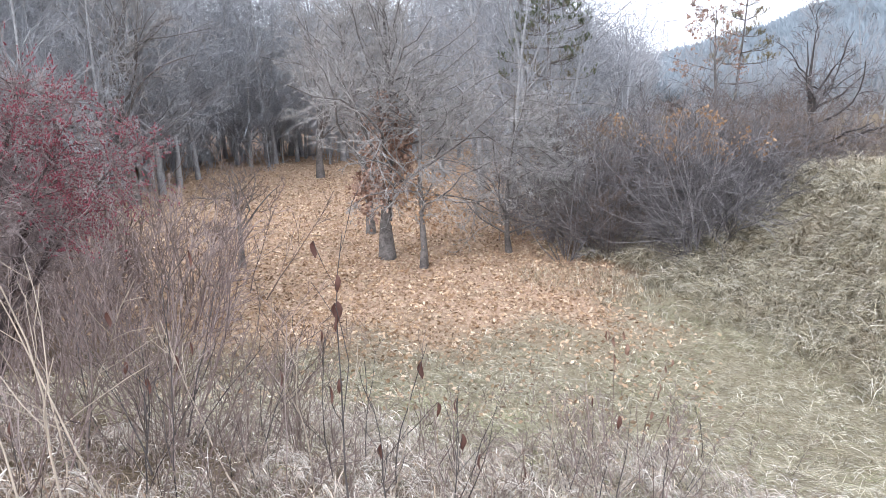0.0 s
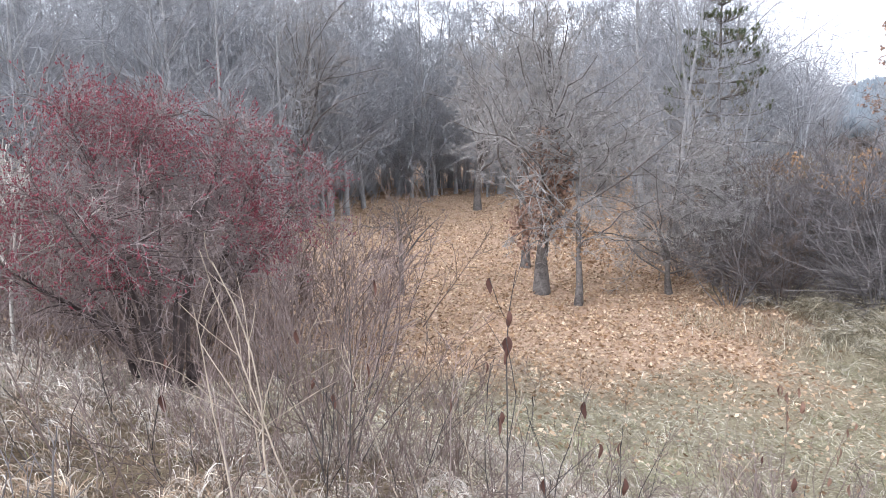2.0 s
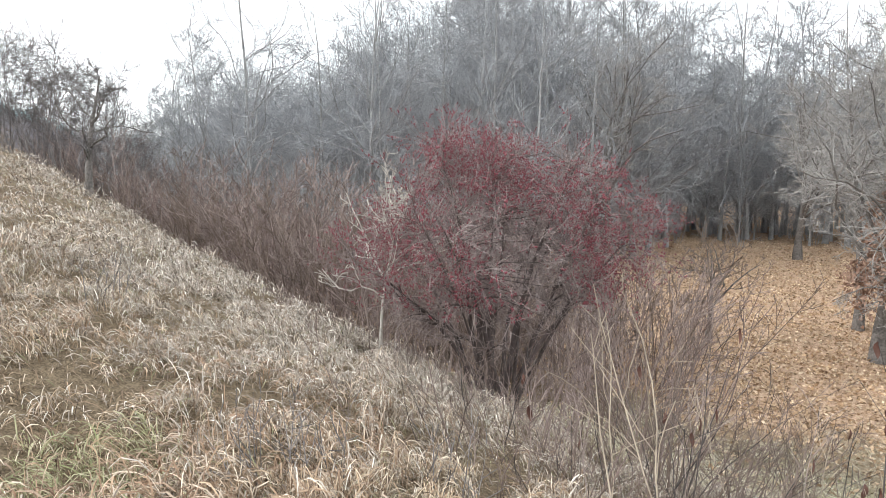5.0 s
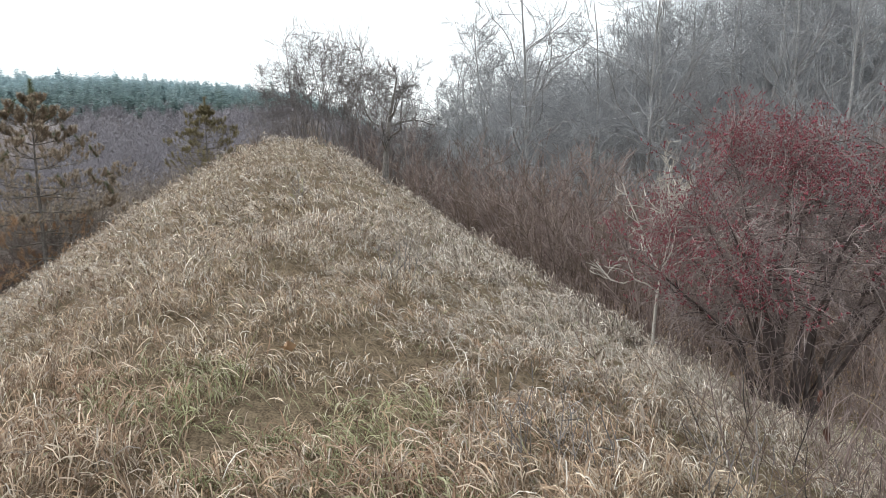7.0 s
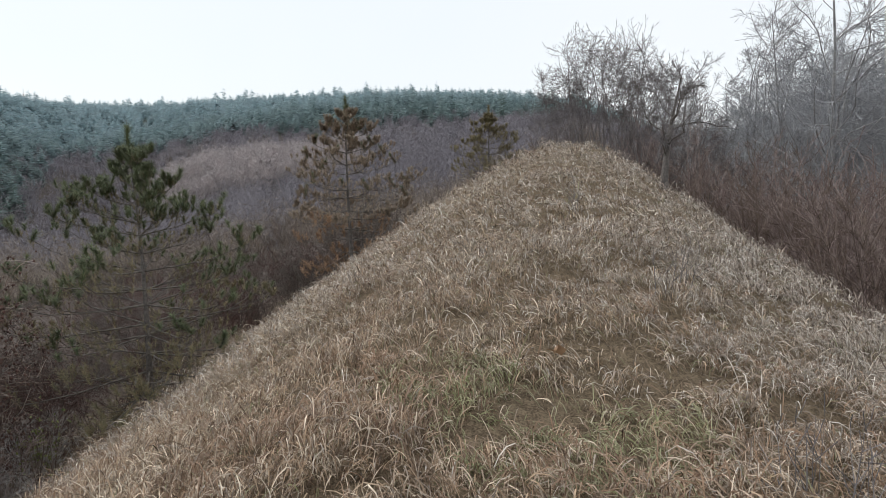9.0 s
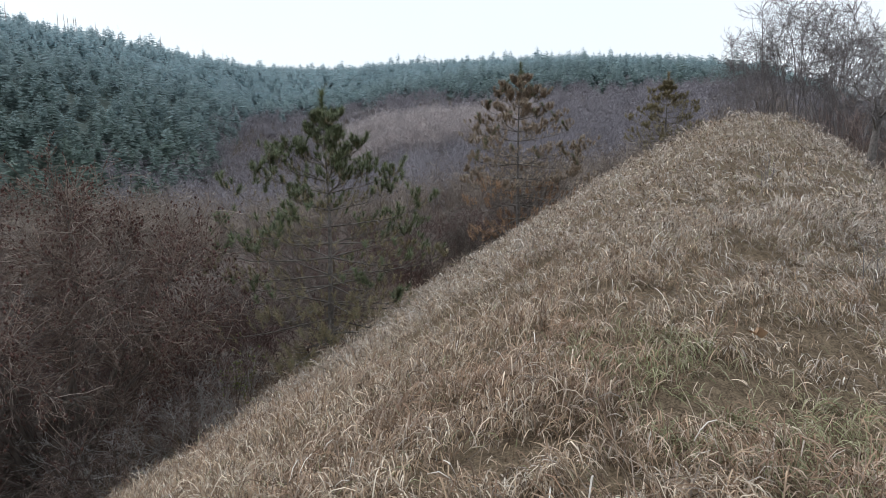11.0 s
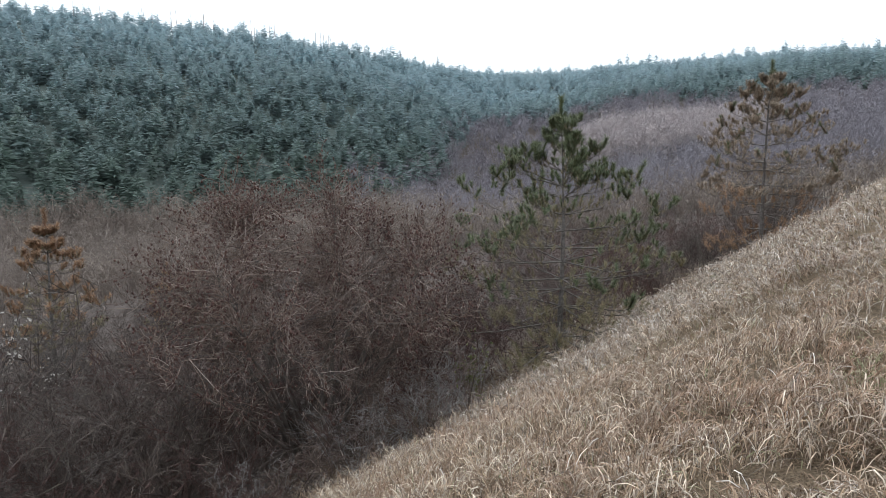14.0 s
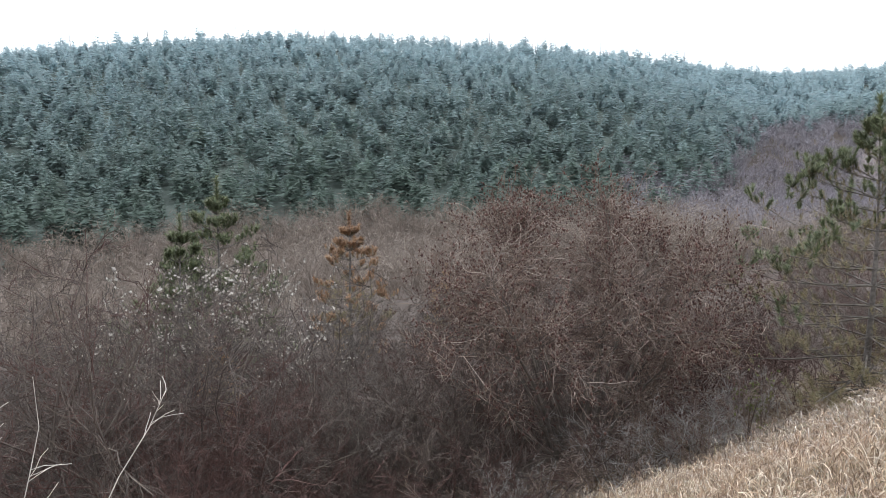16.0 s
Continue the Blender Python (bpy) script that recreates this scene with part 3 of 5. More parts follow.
def build_hollow_grass():
    rng = np.random.default_rng(12)
    straw, green = Geo(), Geo()

    def open_ground(x, y):
        litter = cover(x, y)[0]
        return (x * AY - y * AX > 4.5) & (rng.uniform(size=len(x)) > litter * 1.02) & (y < 21) & (x > -6)

    near = tussocks(rng, 3000, 60, 4.6, 24.0, -50, 40, open_ground)
    x, y, d, c, size, turn, rise = near
    n = len(x)
    gr = cover(x, y)[1]
    bank = smooth((x - 3.2 - (14 - y) * 0.28) / 2.0)
    # the straw is combed down the bank and along the hollow
    lean = radians(205) + 0.7 * wave(x, y, 0.5, 0.3) + turn + 0.5 * (1 - bank) * wave(x, y, 1.7, 1.1)
    h = (0.13 + 0.10 * rise + 0.42 * bank * rise) * rng.uniform(0.6, 1.5, n)
    bend = np.clip(rng.normal(0.8, 0.3, n), 0.2, 1.4)
    w = 0.0058 * rng.uniform(0.5, 1.3, n) * (0.7 + 0.045 * np.hypot(x, y))
    up = (0.05 + 0.30 * bank) * rise * (1 - d**2) * rng.uniform(0.3, 1.0, n)
    fresh = smooth((9.5 - y) / 3.0) * smooth((x - 0.5) / 2.0)
    is_green = rng.uniform(size=n) < np.clip(gr * (0.36 + 0.35 * wave(x, y, 0.8, 2.0)) + 0.35 * fresh * (0.6 + 0.5 * wave(x, y, 1.3, 0.5)), 0, 0.9) * (1 - 0.92 * bank)
    for g, s in ((green, is_green), (straw, ~is_green)):
        blades(g, rng, x[s], y[s], h[s] * (0.8 if g is green else 1.0), w[s], lean[s], bend[s], laid=0.6, sections=4, lift=up[s])
    # the bank is covered in large shaggy tussocks whose long straw hangs down the slope in locks
    cx, cy = fan(rng, 2300, 9.0, 23.0, -46, -10)
    ok = (cx > 5.3 + (14 - cy) * 0.3 + rng.normal(0, 0.6, len(cx))) & (cy < 21) & (cx * AY - cy * AX > 4.5)
    cx, cy = cx[ok], cy[ok]
    c = np.repeat(np.arange(len(cx)), 120)
    size, turn, rise = rng.uniform(0.22, 0.5, len(cx))[c], rng.normal(0, 0.35, len(cx))[c], rng.uniform(0.3, 1.0, len(cx))[c]
    a, d = rng.uniform(0, 6.28, len(c)), np.sqrt(rng.uniform(0, 1, len(c)))
    x, y = cx[c] + np.cos(a) * d * size * 0.8, cy[c] + np.sin(a) * d * size
    n = len(x)
    lock = radians(205) + turn + 0.35 * np.sin(17 * x + 5 * np.sin(9 * y)) + 0.5 * wave(x, y, 0.5, 0.3) - rng.normal(0, 1.0, n)
    blades(straw, rng, x, y, (0.30 + 0.45 * rise) * rng.uniform(0.6, 1.3, n), 0.0105 * rng.uniform(0.5, 1.4, n), lock, np.clip(rng.normal(0.85, 0.2, n), 0.3, 1.4), laid=0.35, sections=5, lift=size * 0.75 * (1 - d**2) * rng.uniform(0.2, 1.0, n))
    # a thinner, shorter growth between the tussocks
    m = 170000
    x, y = fan(rng, m, 4.6, 22.0, -50, 40)
    ok = open_ground(x, y)
    x, y = x[ok], y[ok]
    blades(straw, rng, x, y, rng.uniform(0.07, 0.22, len(x)), 0.006 * rng.uniform(0.5, 1.3, len(x)) * (0.7 + 0.045 * np.hypot(x, y)), radians(200) + wave(x, y, 3.1, 0.6), np.full(len(x), 0.7), laid=0.85, sections=3, lift=0.03 * rng.uniform(0, 1, len(x)), fray=0.7)
    # standing straw along the top of the bank and at the edge of the thicket
    m = 3000
    x, y = rng.uniform(6.8, 13, m), rng.uniform(15.5, 19, m)
    blades(straw, rng, x, y, rng.uniform(0.3, 0.7, m), np.full(m, 0.011), rng.uniform(0, 6.3, m), rng.uniform(0.1, 0.5, m))
    m = 2200
    a = rng.uniform(0, 1, m)
    x, y = 1.2 + 4.6 * a + rng.normal(0, 0.5, m), 16.6 - 2.6 * a + rng.normal(0, 0.6, m)
    blades(straw, rng, x, y, rng.uniform(0.12, 0.35, m), np.full(m, 0.008), rng.uniform(0, 6.3, m), rng.uniform(0.2, 0.7, m))
    tagged(new("straw_grass", straw.mesh("straw_grass", M_STRAW)), "flattened straw-coloured grass in the hollow and on its bank", "grass", kind="stuff")
    tagged(new("meadow_grass", green.mesh("meadow_grass", M_GREEN)), "short fading green grass on the floor of the hollow", "grass", kind="stuff")


def build_litter():
    rng = np.random.default_rng(13)
    x, y = fan(rng, 170000, 8.0, 50.0, -20, 46)
    litter, _, _ = cover(x, y)
    sparse = 0.13 * smooth((y - 6.5) / 2.5) * smooth((4.5 - x) / 2)
    ok = rng.uniform(size=len(x)) < np.maximum(litter, sparse) * (1 - 0.5 * smooth((y - 30) / 20))
    x, y = x[ok], y[ok]
    m = len(x)
    a = rng.uniform(0, 6.28, m)
    way = np.stack([np.cos(a), np.sin(a), rng.normal(0.15, 0.4, m)], -1)
    g = Geo()
    g.leaves(np.stack([x, y, height(x, y) + 0.012], -1), way, rng.uniform(0.05, 0.10, m) * (1 + 0.008 * np.hypot(x, y)), 0.32, rng, 0.2)
    tagged(new("fallen_leaves", g.mesh("fallen_leaves", M_LITTER, flat=True)), "orange-brown oak leaves strewn thickly under the trees", "leaf litter", kind="stuff")


build_ridge_grass()
build_hollow_grass()
build_litter()


# ---- woody plants ----
def settle(x, y, sink=0.05):
    return float(height(x, y)) - sink


def tree_meshes(seed, tall, girth, crown=0.3, limbs=16, per=(6, 5, 4), angle=55, lift=0.03, ratio=0.42, wander=0.10, lean=(0, 0), bark=None, twig=None, tip=0.004, sub=0.5, top=0.99, split=False, fine=4, taper=0.55, slim=0.42, brush=0):
    """Parts of one bare tree at the origin (trunk, limbs, crown of twigs), its twig lines and its random source."""
    rng = np.random.default_rng(seed)
    n = 9
    bark, twig = bark or M_BARK, twig or M_TWIG
    trunk = stem(rng, np.zeros((1, 3)), np.array([[lean[0], lean[1], 1.0]]), tall, n, wander * 0.45, 0.06)
    s = np.linspace(0, 1, n)
    rad = (girth * (1 - 0.88 * s) * (1 + 0.45 * np.exp(-s * 14)))[None]
    g = Geo()
    g.tubes(trunk, rad, 9)
    l1, r1 = fork(rng, trunk, rad, limbs, crown, top, angle, 14, ratio, 7, wander * 1.5, lift, slim, tip * 1.5, taper)
    if not split:
        g.tubes(l1, r1, 5)
    l2, r2 = fork(rng, l1, r1, per[0], 0.15, 1.0, 48, 15, sub, 5 if fine > 2 else 4, wander * 1.7, lift * 0.7, 0.6, tip)
    l3, r3 = fork(rng, l2, r2, per[1], 0.1, 1.0, 45, 16, 0.5 if fine > 2 else 0.75, fine, wander * 1.8, lift * 0.5, 0.6, tip)
    levels, ends = [(l2, r2, per[0]), (l3, r3, per[0] * per[1])], [l2, l3]
    if per[2]:
        l4, r4 = fork(rng, l3, r3, per[2], 0.1, 1.0, 42, 16, 0.5, 3, wander * 1.8, 0.0, 0.7, tip * 0.8)
        levels.append((l4, r4, per[0] * per[1] * per[2]))
        ends.append(l4)
    parts = [("trunk", g.mesh("trunk", bark))]
    if brush:
        # short shoots close round the lower trunk
        b1, br1 = fork(rng, trunk, rad, brush, crown * 0.75, 0.62, 70, 22, 0.13, 5, 0.3, 0.03, 0.2, tip)
        b2, br2 = fork(rng, b1, br1, 7, 0.2, 1.0, 50, 20, 0.55, 3, 0.25, -0.02, 0.7, tip * 0.8)
        c = Geo()
        c.tubes(b1, br1, 4)
        c.tubes(b2, br2, 3)
        parts.append(("twig_spray", c.mesh("twig_spray", twig), "short shoots round the trunk"))
        ends = [b1, b2]
    if split:
        # each limb carries its own spray of twigs
        for k in range(limbs):
            lg, c = Geo(), Geo()
            lg.tubes(l1[k : k + 1], r1[k : k + 1], 6)
            for line, rr, share in levels:
                c.tubes(line[k * share : (k + 1) * share], rr[k * share : (k + 1) * share], 3)
            parts.append(("limb", lg.mesh("limb", bark), "", [("twig_spray", c.mesh("twig_spray", twig), "fine grey twigs")]))
    else:
        c = Geo()
        for line, rr, share in levels:
            c.tubes(line, rr, 3)
        parts.append(("crown", c.mesh("crown", twig)))
    return parts, ends, rng


def plant(name, label, category, x, y, parts, group="", size=1.0, turn=0.0, sink=0.05, squash=1.0, z=None):
    """An empty at the base of a plant, with one child for each of its part meshes."""
    ob = new(name)
    ob.empty_display_size = 0.2
    ob.matrix_world = pose(x, y, settle(x, y, sink) if z is None else z, 0, 0, turn) @ Matrix.Diagonal((size, size, size * squash, 1))
    tagged(ob, label, category, group)
    for pname, me, *more in parts:
        child = part(pname, me, ob, more[0] if more else "")
        for sname, sub, slabel in more[1] if len(more) > 1 else ():
            part(sname, sub, child, slabel)
    return ob


def shrub_meshes(seed, tall, stems, spread, per=(6, 5), upright=0.05, wander=0.09, girth=0.02, tip=0.0035, n=6, sub=0.42, base=0.15, angle=35, twig=None, bark=None, low=0.12, split=False, fine=3, thin=0.6, even=0.65):
    """Parts of a shrub: stems that rise from one foot, and a crown of twigs; then its twig lines and random source."""
    rng = np.random.default_rng(seed)
    bark, twig = bark or twig or M_TWIG, twig or M_TWIG
    a = rng.uniform(0, 6.28, stems)
    out = spread * 1.7 * rng.uniform(0, 1, stems) ** 0.6
    foot = np.stack([np.cos(a) * base * out / (spread + 1e-6), np.sin(a) * base * out / (spread + 1e-6), np.zeros(stems)], -1)
    way = np.stack([np.cos(a) * out, np.sin(a) * out, np.ones(stems)], -1)
    length = tall * rng.uniform(even, 1.08 if even < 0.7 else 1.0, stems)
    l0 = stem(rng, foot, way, length, n, wander, upright)
    r0 = girth * rng.uniform(0.5, 1.1, stems)[:, None] * (1 - 0.85 * np.linspace(0, 1, n)[None])
    c = Geo()
    if split:
        parts = []
        for k in range(stems):
            g = Geo()
            g.tubes(l0[k : k + 1], r0[k : k + 1], 5)
            parts.append(("stem", g.mesh("stem", bark)))
    else:
        g = Geo()
        g.tubes(l0, r0, 4)
        parts = [("stem_clump", g.mesh("stem_clump", bark))]
    l1, r1 = fork(rng, l0, r0, per[0], low, 1.0, angle, 12, sub, 5 if fine > 2 else 4, wander * 1.4, upright, thin, tip)
    c.tubes(l1, r1, 3)
    ends = [l1]
    if per[1]:
        l2, r2 = fork(rng, l1, r1, per[1], 0.1, 1.0, 40, 15, 0.5, fine, wander * 1.5, upright * 0.5, 0.7, tip * 0.8)
        c.tubes(l2, r2, 3)
        ends.append(l2)
        if len(per) > 2:
            l3, r3 = fork(rng, l2, r2, per[2], 0.1, 1.0, 45, 15, 0.55, 3, wander * 1.5, 0.0, 0.7, tip * 0.8)
            c.tubes(l3, r3, 3)
            ends.append(l3)
    return parts + [("crown", c.mesh("crown", twig))], ends, rng


def dome_meshes(seed, wide, low, top, stems, boughs, per=(9, 4), base=0.2, girth=0.03, tip=0.003, twig=None, bark=None, reach=(0.3, 0.4), flat=0.0, lumps=0.12, lean=0.5):
    """Parts of a rounded bush: dark stems from one foot, boughs that fill a lumpy dome between low and top, and their twigs."""
    rng = np.random.default_rng(seed)
    mid, half = (low + top) / 2, (top - low) / 2

    def dome(m, inner, bottom):
        d = rng.normal(size=(m, 3))
        d /= np.linalg.norm(d, axis=1, keepdims=True)
        d[:, 2] = np.where(d[:, 2] < bottom, -d[:, 2], d[:, 2])
        a = np.arctan2(d[:, 1], d[:, 0])
        lump = 1 + lumps * (np.sin(3 * a + 2.1 * d[:, 2] + seed) + 0.7 * np.sin(7 * a - 5 * d[:, 2] + 2 * seed))
        return d * np.array([wide, wide, half]) * (lump * rng.uniform(inner, 1, m) ** 0.5)[:, None] + np.array([0, 0, mid])

    n = 9
    t = np.linspace(0, 1, n)[None, :, None]
    end = dome(stems, 0.35, 0.1)
    a = np.arctan2(end[:, 1], end[:, 0]) + rng.normal(0, 0.4, stems)
    foot = np.stack([np.cos(a) * base, np.sin(a) * base, np.zeros(stems)], -1) * rng.uniform(0.3, 1, (stems, 1))
    knee = foot + (end - foot) * np.array([lean, lean, 0.62])
    l0 = foot[:, None] * (1 - t) ** 2 + 2 * knee[:, None] * t * (1 - t) + end[:, None] * t**2
    l0 = l0 + np.cumsum(rng.normal(0, 0.012 * wide, l0.shape), 1) * (t > 0)
    r0 = girth * rng.uniform(0.55, 1.15, stems)[:, None] * (1 - 0.86 * t[..., 0])
    goal = dome(boughs, 0.12, -0.75)
    spots = l0[:, 2:].reshape(-1, 3)
    gap = np.linalg.norm(goal[:, None] - spots[None], axis=2) + 2.5 * np.maximum(spots[None, :, 2] - goal[:, None, 2] + 0.12 * half, 0)
    pick = gap.argmin(1)
    s0, j0 = pick // (n - 2), pick % (n - 2) + 2
    start, rs = l0[s0, j0], r0[s0, j0]
    along = l0[s0, np.minimum(j0 + 1, n - 1)] - l0[s0, j0 - 1]
    along /= np.linalg.norm(along, axis=1, keepdims=True) + 1e-9
    size = np.linalg.norm(goal - start, axis=1, keepdims=True)
    bend = start + along * size * 0.45
    k = 7
    t = np.linspace(0, 1, k)[None, :, None]
    l1 = start[:, None] * (1 - t) ** 2 + 2 * bend[:, None] * t * (1 - t) + goal[:, None] * t**2
    l1 = l1 + np.cumsum(rng.normal(0, 0.010 * wide, l1.shape), 1) * (t > 0)
    r1 = np.clip(rs * 0.5, tip, girth * 0.4)[:, None] * (1 - t[..., 0]) ** 0.8 + tip * t[..., 0]
    parts, c = [], Geo()
    for q in range(stems):
        g = Geo()
        g.tubes(l0[q : q + 1], r0[q : q + 1], 6)
        mine = s0 == q
        g.tubes(l1[mine], r1[mine], 4)
        parts.append(("stem", g.mesh("stem", bark or twig)))
    l2, r2 = fork(rng, l1, r1, per[0], 0.15, 1.0, 55, 16, 1.0, 5, 0.16, flat, 0.6, tip)
    # side twigs are all of much the same length, whatever the length of their bough
    grow = reach[0] * rng.uniform(0.5, 1.3, len(l2)) / (np.linalg.norm(l2[:, -1] - l2[:, 0], axis=1) + 1e-6)
    l2 = l2[:, :1] + (l2 - l2[:, :1]) * grow[:, None, None]
    c.tubes(l2, r2, 3)
    l3, r3 = fork(rng, l2, r2, per[1], 0.15, 1.0, 48, 16, reach[1], 3, 0.16, flat, 0.7, tip * 0.8)
    c.tubes(l3, r3, 3)
    return parts + [("crown", c.mesh("crown", twig))], [l2, l3], rng


def leaf_mesh(name, ends, rng, count, size, mat, droop=-0.6, wide=0.3, where=None, loose=0.0):
    """Leaves that hang on the twigs."""
    line = np.concatenate([e[:, -2:] for e in ends])
    if where is not None:
        line = line[where(line[:, 1])]
    pick = rng.integers(0, len(line), count)
    t = rng.uniform(0, 1, count)[:, None]
    p = line[pick, 0] * (1 - t) + line[pick, 1] * t
    p = p + rng.normal(0, loose, (count, 3)) if loose else p
    way = rng.normal(0, 0.7, (count, 3))
    way[:, 2] += droop
    g = Geo()
    g.leaves(p, way, rng.uniform(0.6, 1.3, count) * size, wide, rng)
    return g.mesh(name, mat, flat=True)


def berry_mesh(name, ends, rng, count, size, mat, where=None):
    """Tiny eight-sided berries along the twigs."""
    line = np.concatenate([e[:, -2:] for e in ends])
    if where is not None:
        line = line[where(line[:, 1])]
    pick = rng.integers(0, len(line), count)
    t = rng.uniform(0, 1.05, count)[:, None]
    p = line[pick, 0] * (1 - t) + line[pick, 1] * t
    s = rng.uniform(0.6, 1.3, count)[:, None] * size
    corners = np.array([[1, 0, 0], [0, 1, 0], [-1, 0, 0], [0, -1, 0], [0, 0, 1.2], [0, 0, -1.4]])
    faces = np.array([[0, 1, 4], [1, 2, 4], [2, 3, 4], [3, 0, 4], [1, 0, 5], [2, 1, 5], [3, 2, 5], [0, 3, 5]])
    g = Geo()
    g.add(p[:, None] + corners[None] * s[:, None], (np.arange(count)[:, None, None] * 6 + faces[None]).reshape(-1, 3))
    return g.mesh(name, mat)


# ---- the hollow: oaks with withered leaves, a sapling, the wood behind ----
def build_oaks():
    parts, ends, rng = tree_meshes(21, 6.6, 0.17, 0.27, 30, (9, 7, 5), 50, 0.035, 0.62, 0.15, split=True, tip=0.0048, taper=0.5, slim=0.36, brush=42)
    leaves = leaf_mesh("withered_leaves", ends, rng, 3800, 0.14, M_OAKLEAF, loose=0.12)
    plant("oak_tree", "grey-barked oak with withered brown leaves close round its trunk", "tree", -2.23, 18.5, parts + [("withered_leaves", leaves, "clinging brown leaves")], "oaks in the hollow", turn=30)
    parts, ends, rng = tree_meshes(22, 4.6, 0.088, 0.3, 26, (9, 7, 4), 66, -0.02, 0.72, 0.16, lean=(0.10, 0.0), split=True, tip=0.0048, slim=0.4, brush=20)
    leaves = leaf_mesh("withered_leaves", ends, rng, 300, 0.12, M_OAKORANGE, loose=0.34, where=lambda p: p[:, 2] < 2.4)
    plant("oak_tree", "slender young oak with orange-brown leaves on its low branches", "tree", -1.22, 17.6, parts + [("withered_leaves", leaves, "orange-brown withered leaves")], "oaks in the hollow", turn=20)
    parts, ends, rng = tree_meshes(23, 6.6, 0.12, 0.3, 24, (8, 6, 3), 46, 0.03, 0.6, 0.14, split=True, tip=0.0055, slim=0.36)
    plant("oak_tree", "bare grey oak standing behind the leafy one", "tree", -3.13, 22.1, parts, "oaks in the hollow", turn=75)
    # low spreading trees whose fine drooping branches reach out over the edge of the litter
    parts, ends, rng = tree_meshes(26, 4.4, 0.075, 0.08, 30, (9, 7, 3), 68, -0.03, 0.66, 0.15, split=True, tip=0.0046, slim=0.4)
    for x, y, sz, turn in ((1.0, 19.2, 1.0, 0), (2.3, 20.6, 0.95, 130)):
        plant("spreading_tree", "low bare grey tree with fine drooping branches", "tree", x, y, parts, "drooping trees by the thicket", sz, turn)
    parts, ends, rng = tree_meshes(24, 2.3, 0.085, 0.34, 13, (7, 5, 2), 52, 0.03, 0.72, 0.16, lean=(-0.08, 0.05), split=True, twig=M_BROWNTWIG, tip=0.0045, slim=0.55)
    plant("sapling", "small crooked bare tree on the leaf-strewn floor", "tree", -5.8, 17.6, parts)
    # tall forked oaks with dark limbs at the edge of the wood
    parts, ends, rng = tree_meshes(25, 8.6, 0.2, 0.24, 24, (8, 7, 2), 40, 0.04, 0.62, 0.13, split=True, tip=0.007, slim=0.45)
    plant("oak_tree", "tall dark oak with long crooked limbs at the wood's edge", "tree", -13.6, 28.5, parts, "oaks in the hollow", turn=10)
    for x, y, s, turn in ((-7.7, 37.2, 0.9, 140), (-17.5, 33.0, 0.95, 220)):
        plant("oak_tree", "tall bare oak with spreading grey limbs in the wood", "tree", x, y, parts, "oaks in the hollow", s, turn)


